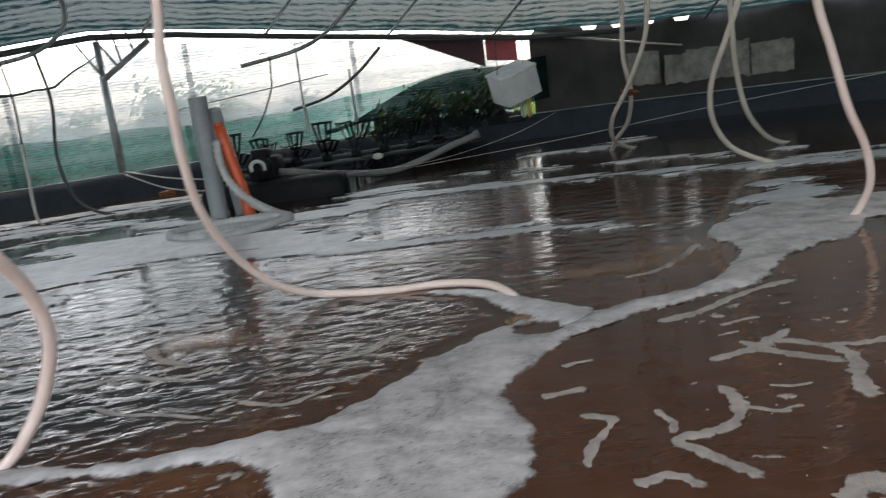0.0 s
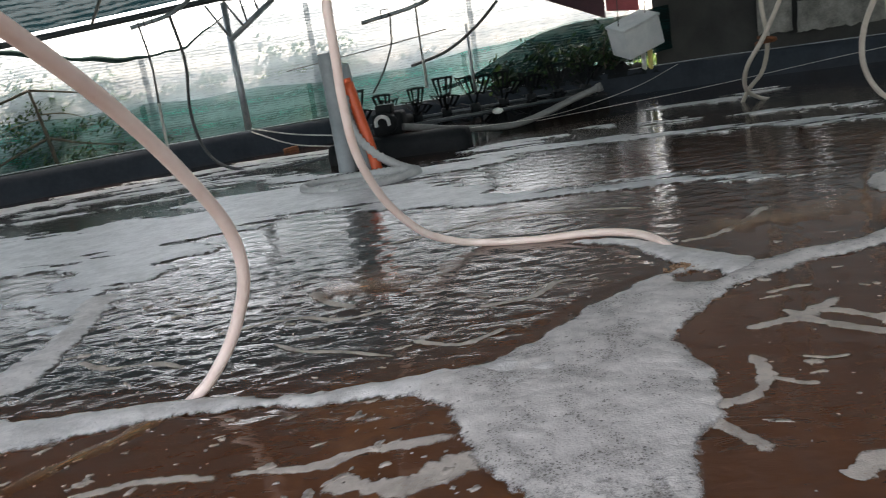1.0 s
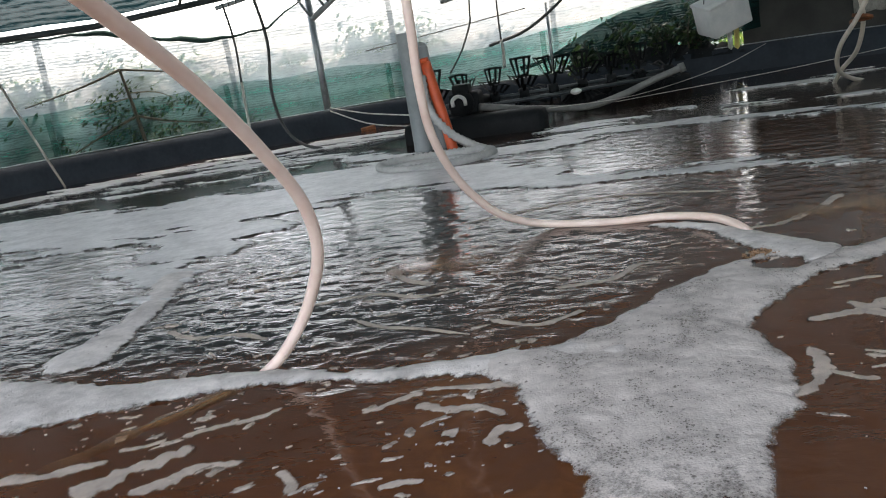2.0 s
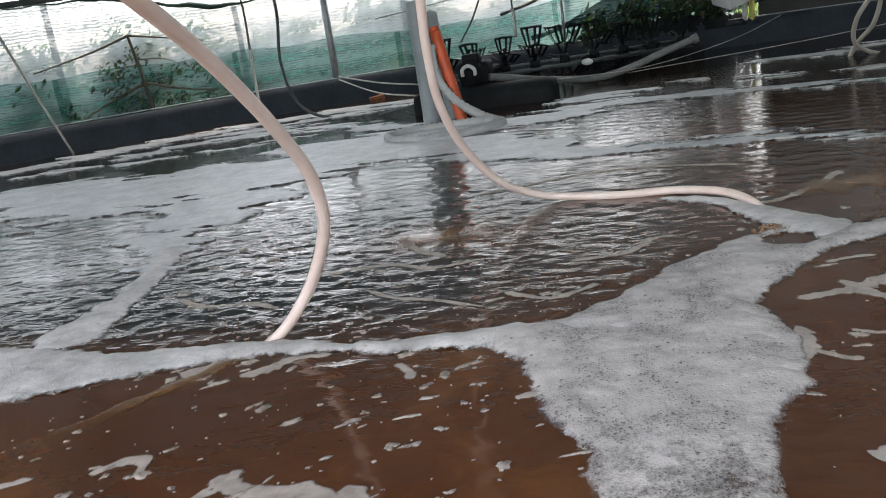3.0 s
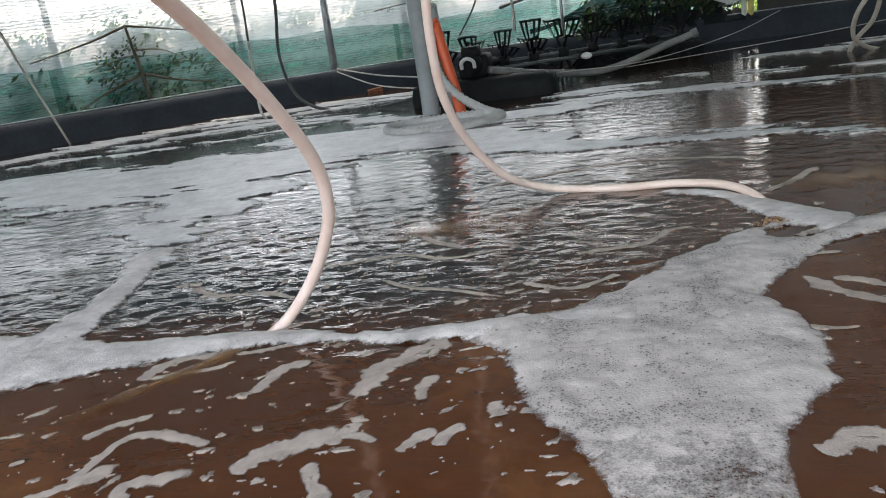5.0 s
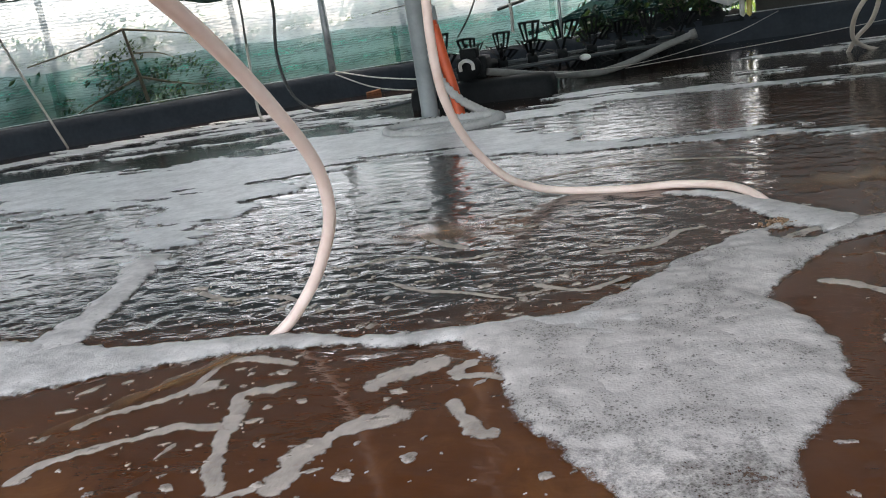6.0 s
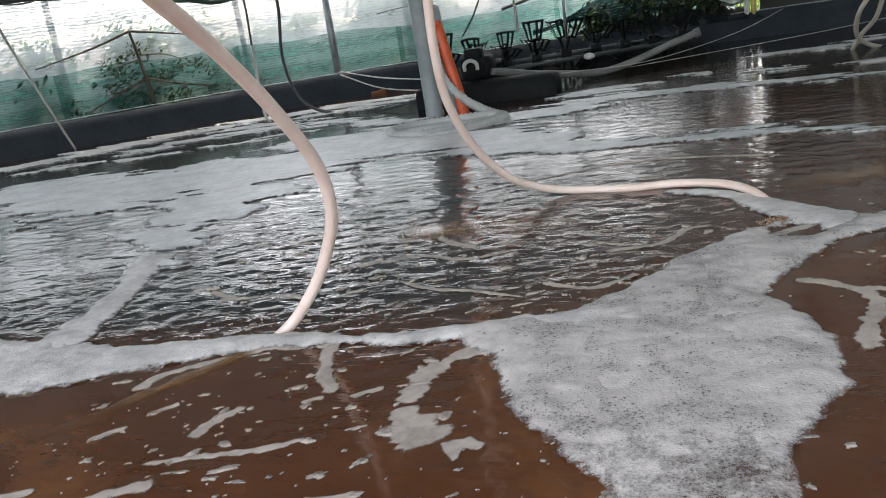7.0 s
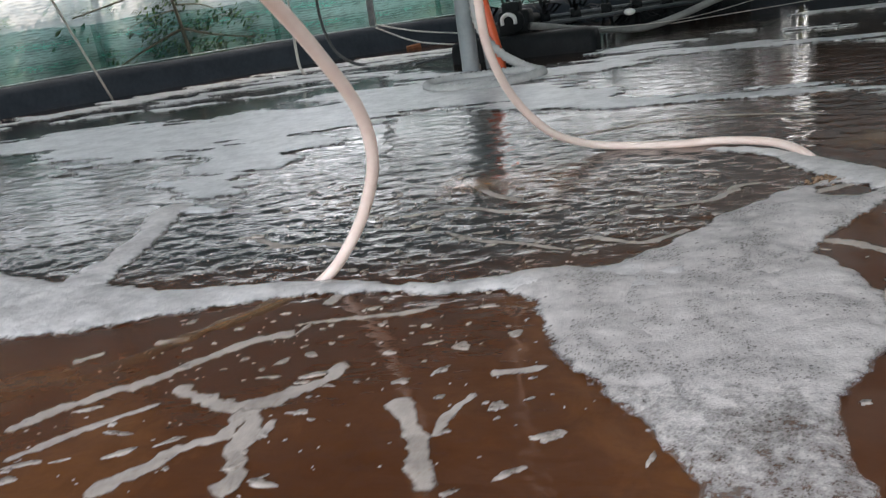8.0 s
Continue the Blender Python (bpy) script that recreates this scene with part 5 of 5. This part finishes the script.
def build_plants():
    tall, green, low = "leafy young tree with bare lower stems behind the net", "green bush with yellowish new leaves behind the net", "low dense green bush behind the net"
    spots = [(tall, -38.5, 11.9, 1.05, 0.8, 1710), (tall, -43.5, 12.0, 1.0, 0.8, 1520), (tall, -49, 12.1, 1.1, 0.8, 1330), (tall, -35, 12.0, 0.95, 0.7, 1520),
             (green, -24, 12.1, 1.05, 0.7, 1710), (green, -21, 12.0, 0.95, 0.7, 1710), (green, -30, 12.2, 0.8, 0.7, 1520), (low, -27, 12.0, 0.6, 0.8, 1710), (low, -32, 11.9, 0.62, 0.8, 1710),
             (low, -18, 12.0, 0.62, 0.8, 1710), (low, -40, 11.9, 0.6, 0.8, 1710), (low, -45.5, 11.9, 0.6, 0.8, 1520), (low, -52, 12.0, 0.7, 0.9, 1330), (low, -14.5, 12.0, 0.7, 0.7, 1710)]
    for k, (label, phi, r, high, wide, leaves) in enumerate(spots):
        p = polar(phi, r, 0)
        bush(label, p.x, p.y, high, wide, leaves, 30 + k, 6, 0.3 if label is tall else 0.12)
    # shade behind the aerator is painted into these leaves
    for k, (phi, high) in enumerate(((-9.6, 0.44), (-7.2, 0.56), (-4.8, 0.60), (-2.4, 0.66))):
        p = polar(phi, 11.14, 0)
        bush("bush behind the aerator, shade put into its leaf colour", p.x, p.y, high, 0.34, 420, 60 + k)
    random.seed(21)
    bm = bmesh.new()
    for _ in range(5200):
        p, r = random.uniform(-72, 6), random.uniform(11.7, 15.0)
        c = polar(p, r, 0.15)
        h, a = random.uniform(0.08, 0.42), random.random() * math.tau
        s = Vector((math.cos(a), math.sin(a), 0)) * random.uniform(0.008, 0.02)
        lean = Vector((random.gauss(0, 0.08), random.gauss(0, 0.08), h))
        v = [bm.verts.new(q) for q in (c - s, c + s, c + lean * 0.6 + s * 0.7, c + lean)]
        bm.faces.new(v)
    tagged(part("grass", bm, M_LEAF, even=False), "rough green grass and weeds behind the net", "grass", kind="stuff")
    # bare young tree trained to a bent pole
    pole = thing("young_tree", "young tree with bent side branches before the net, leaves darkened as against light", "tree")
    f = polar(-38.5, 11.2, 0.1)
    g = polar(-39.1, 11.2, 1.17)
    crook = polar(-38.75, 11.2, 0.62)
    part("trunk", tube(spline([f, crook, g], 5), lambda k: 0.026 - 0.010 * k, 7), M_BARK, pole)
    for run, thick in (([g, polar(-41.3, 11.2, 1.04), polar(-44.6, 11.2, 0.90)], 0.016), ([g, polar(-37.2, 11.2, 1.10), polar(-34.8, 11.2, 1.0)], 0.014),
                       ([crook, polar(-40.8, 11.2, 0.47), polar(-42.6, 11.2, 0.32)], 0.018), ([crook, polar(-36.9, 11.2, 0.50), polar(-34.6, 11.2, 0.40)], 0.017),
                       ([crook.lerp(g, 0.5), polar(-37.4, 11.2, 0.86), polar(-36.2, 11.2, 0.74)], 0.009), ([crook.lerp(g, 0.4), polar(-40.2, 11.2, 0.80), polar(-41.6, 11.2, 0.72)], 0.009)):
        part("limb", tube(spline(run, 4), lambda k: thick * (1 - 0.6 * k), 6), M_BARK, pole)
    random.seed(77)
    crown = bmesh.new()
    for k in range(64):
        # clumps along drooping side twigs, thicker low down
        side = random.gauss(0.4, 2.8)
        z = random.uniform(0.36, 1.05 - 0.075 * abs(side)) - 0.12 * random.random()
        hub = polar(-38.9 + side, 11.21 + random.uniform(-0.03, 0.24), z)
        for _ in range(random.randint(8, 34)):
            c = hub + Vector((random.gauss(0, 0.075), random.gauss(0, 0.03), random.gauss(0, 0.045) - 0.02 * random.random()))
            n = Vector([random.gauss(0, 1) for _ in range(3)]).normalized()
            u = n.orthogonal().normalized()
            v = n.cross(u)
            l, w = random.uniform(0.03, 0.075), random.uniform(0.014, 0.032)
            q = [crown.verts.new(p) for p in (c - u * l * 0.5, c + v * w * 0.5 + n * w * 0.2, c + u * l * 0.5, c - v * w * 0.5 + n * w * 0.2)]
            crown.faces.new((q[0], q[1], q[2]))
            crown.faces.new((q[0], q[2], q[3]))
    # leaves coloured dark, the way they stand against the bright net
    part("crown", crown, M_SHADELEAF, pole, even=False)


# ---------------------------------------------------------------- build
build_ground()
build_liner()
WATER = build_water()
tagged(foam_raft("foam_film", FILM, M_FILM, (-7.2, 4.6, 2.9, 10.4), 0.021, 0.005, 0.30, 0.12, 0.24, seed=9.0, base=0.003, rim=0.12), "thin grey film of scum spread on the water", "foam", kind="stuff")
RAFT = tagged(foam_raft("foam_raft", THICK[:1], M_FOAM, (-1.2, 3.4, 0.8, 4.9), 0.0105, 0.022, 0.032, 0.013, holes=HOLES, sparse=0.46, seed=2.0), "thick white bubbly foam raft floating on brown water", "foam")
tagged(foam_raft("foam_band", THICK[1:2], M_BAND, (-3.6, 0.1, 1.5, 3.6), 0.011, 0.017, 0.026, 0.018, seed=5.0, base=0.001), "long band of white foam held between the hoses", "foam")
tagged(foam_raft("foam_collar", THICK[3:], M_BAND, (-0.2, 0.9, 2.7, 3.7), 0.010, 0.020, 0.018, 0.010, holes=HOLES, seed=6.0), "white foam gathered round the end of a hose", "foam")
LOBE = tagged(foam_raft("foam_lobe", [[(0.02, 1.32, 0.10), (-0.12, 1.58, 0.13), (-0.20, 1.82, 0.15), (-0.24, 2.0, 0.16), (-0.37, 2.07, 0.12), (-0.48, 2.10, 0.06)]], M_FOAM, (-0.7, 0.3, 0.9, 2.4), 0.0105, 0.021, 0.024, 0.012, sparse=0.46, seed=12.0), "lobe of white foam spreading from the raft", "foam")
tagged(new("silt_streak", ribbon_foam("silt_streak", [(-1.19, 2.13), (-1.27, 1.95), (-1.36, 1.83), (-1.45, 1.70), (-1.62, 1.48)], M_PLUME, 0.034, 0.0035, 8.0)), "tan streak of silt over a hose just under the surface", "silt", kind="stuff")
for boil in ([(-1.10, 3.16), (-0.86, 3.19), (-0.62, 3.21)], [(0.44, 3.50), (0.89, 3.55), (1.34, 3.59)]):
    tagged(new("silt_boil", ribbon_foam("silt_boil", boil, M_PLUME, 0.14, 0.003, 18.0)), "tan patch of stirred silt welling up in the brown water", "silt", kind="stuff")
LOBE2 = tagged(foam_raft("foam_lobe", [[(0.06, 1.62, 0.15), (0.14, 1.80, 0.17), (0.15, 2.0, 0.17), (0.10, 2.15, 0.17)]], M_FOAM, (-0.4, 0.7, 1.2, 2.6), 0.0105, 0.021, 0.028, 0.012, sparse=0.46, seed=15.0), "lobe of white foam spreading from the raft", "foam")
ARM = tagged(foam_raft("foam_trail", THICK[2:3], M_BAND, (-2.8, -1.6, 1.9, 3.7), 0.0115, 0.014, 0.030, 0.020, seed=25.0), "curved arm of greyish foam trailing from the band", "foam")
build_strands()
build_streaks()
FLECKS = build_flecks()
build_roof()
build_nets()
build_shed()
build_heap()
build_posts()
build_hoses()
build_standpipe()
build_aerator()
build_spout()
build_brick()
build_box()
build_plants()


# ---------------------------------------------------------------- what moves
def motions():
    # the water and the lively flecks creep east, the near foam drifts into the band and goes under it
    walk(WATER, [(0.0, pose(-0.10, 0, 0)), (4.0, pose(0.0, 0, 0)), (8.0, pose(0.10, 0, 0))])
    for ob in STREAKS:
        walk(ob, [(0.0, pose(-0.10, 0, 0)), (4.0, pose(0.0, 0, 0)), (8.0, pose(0.10, 0, 0))])
    walk(LOBE, [(0.0, pose(0.0, 0, 0)), (3.5, pose(0.0, 0, 0)), (4.5, pose(-0.03, 0, 0)), (6.5, pose(-0.10, -0.02, 0)), (8.0, pose(-0.10, 0.02, 0))])
    walk(ARM, [(0.0, pose(-0.03, 0.28, 0)), (1.5, pose(0.0, 0.18, 0)), (3.5, pose(0, 0, 0)), (4.5, pose(0.02, -0.12, 0)), (6.5, pose(0.02, -0.18, 0)), (8.0, pose(-0.10, -0.18, 0))])
    walk(LOBE2, [(0.0, pose(0.0, 0, 0)), (3.5, pose(0.02, 0, 0)), (6.5, pose(0.06, -0.06, 0)), (8.0, pose(0.06, -0.04, 0))])
    walk(FLECKS[0], [(0.0, pose(0, 0, 0)), (8.0, pose(0.10 * 3.2, 0.40 * 3.2, 0))])
    walk(FLECKS[1], [(t, pose(0.40 - swept(t), 0, 0)) for t in (0.0, 0.3, 0.6, 0.8, 1.1, 2.0, 4.0, 8.0)])
    walk(FLECKS[2], [(0.0, pose(-0.10, 0, 0)), (8.0, pose(0.12, -0.05, 0))])
    # the nearest hose sways a little on its foot
    foot = Matrix.Translation((-1.18, 2.16, 0))
    walk(HOSES[0], [(t, foot @ pose(0, 0, 0, 0, lean, 0) @ foot.inverted()) for t, lean in ((0.0, 0.0), (1.5, 0.1), (3.5, 0.5), (4.5, 0.45), (6.5, 0.0), (8.0, -0.9))])
    for ob, x, y, t0 in DRIFTING:
        if t0 is None:
            # swept against the raft and under its rim
            shore = 0.24 if y < 2.3 else 0.42
            rows = []
            for t in (0.0, 0.2, 0.4, 0.6, 0.8, 1.1, 1.6, 3.0, 5.0, 8.0):
                at = x - swept(t)
                rows.append((t, pose(max(at, shore), y - 0.1 * swept(t), 0.0 if at > shore else -0.03)))
            walk(ob, rows)
            continue
        rows, gone = drifted(x, y, t0)
        walk(ob, [(t, pose(px, py, 0.0 if gone is None or t < gone else -0.03)) for k, (t, px, py) in enumerate(rows) if k % 2 == 0 or t == t0 or k == len(rows) - 1])


motions()
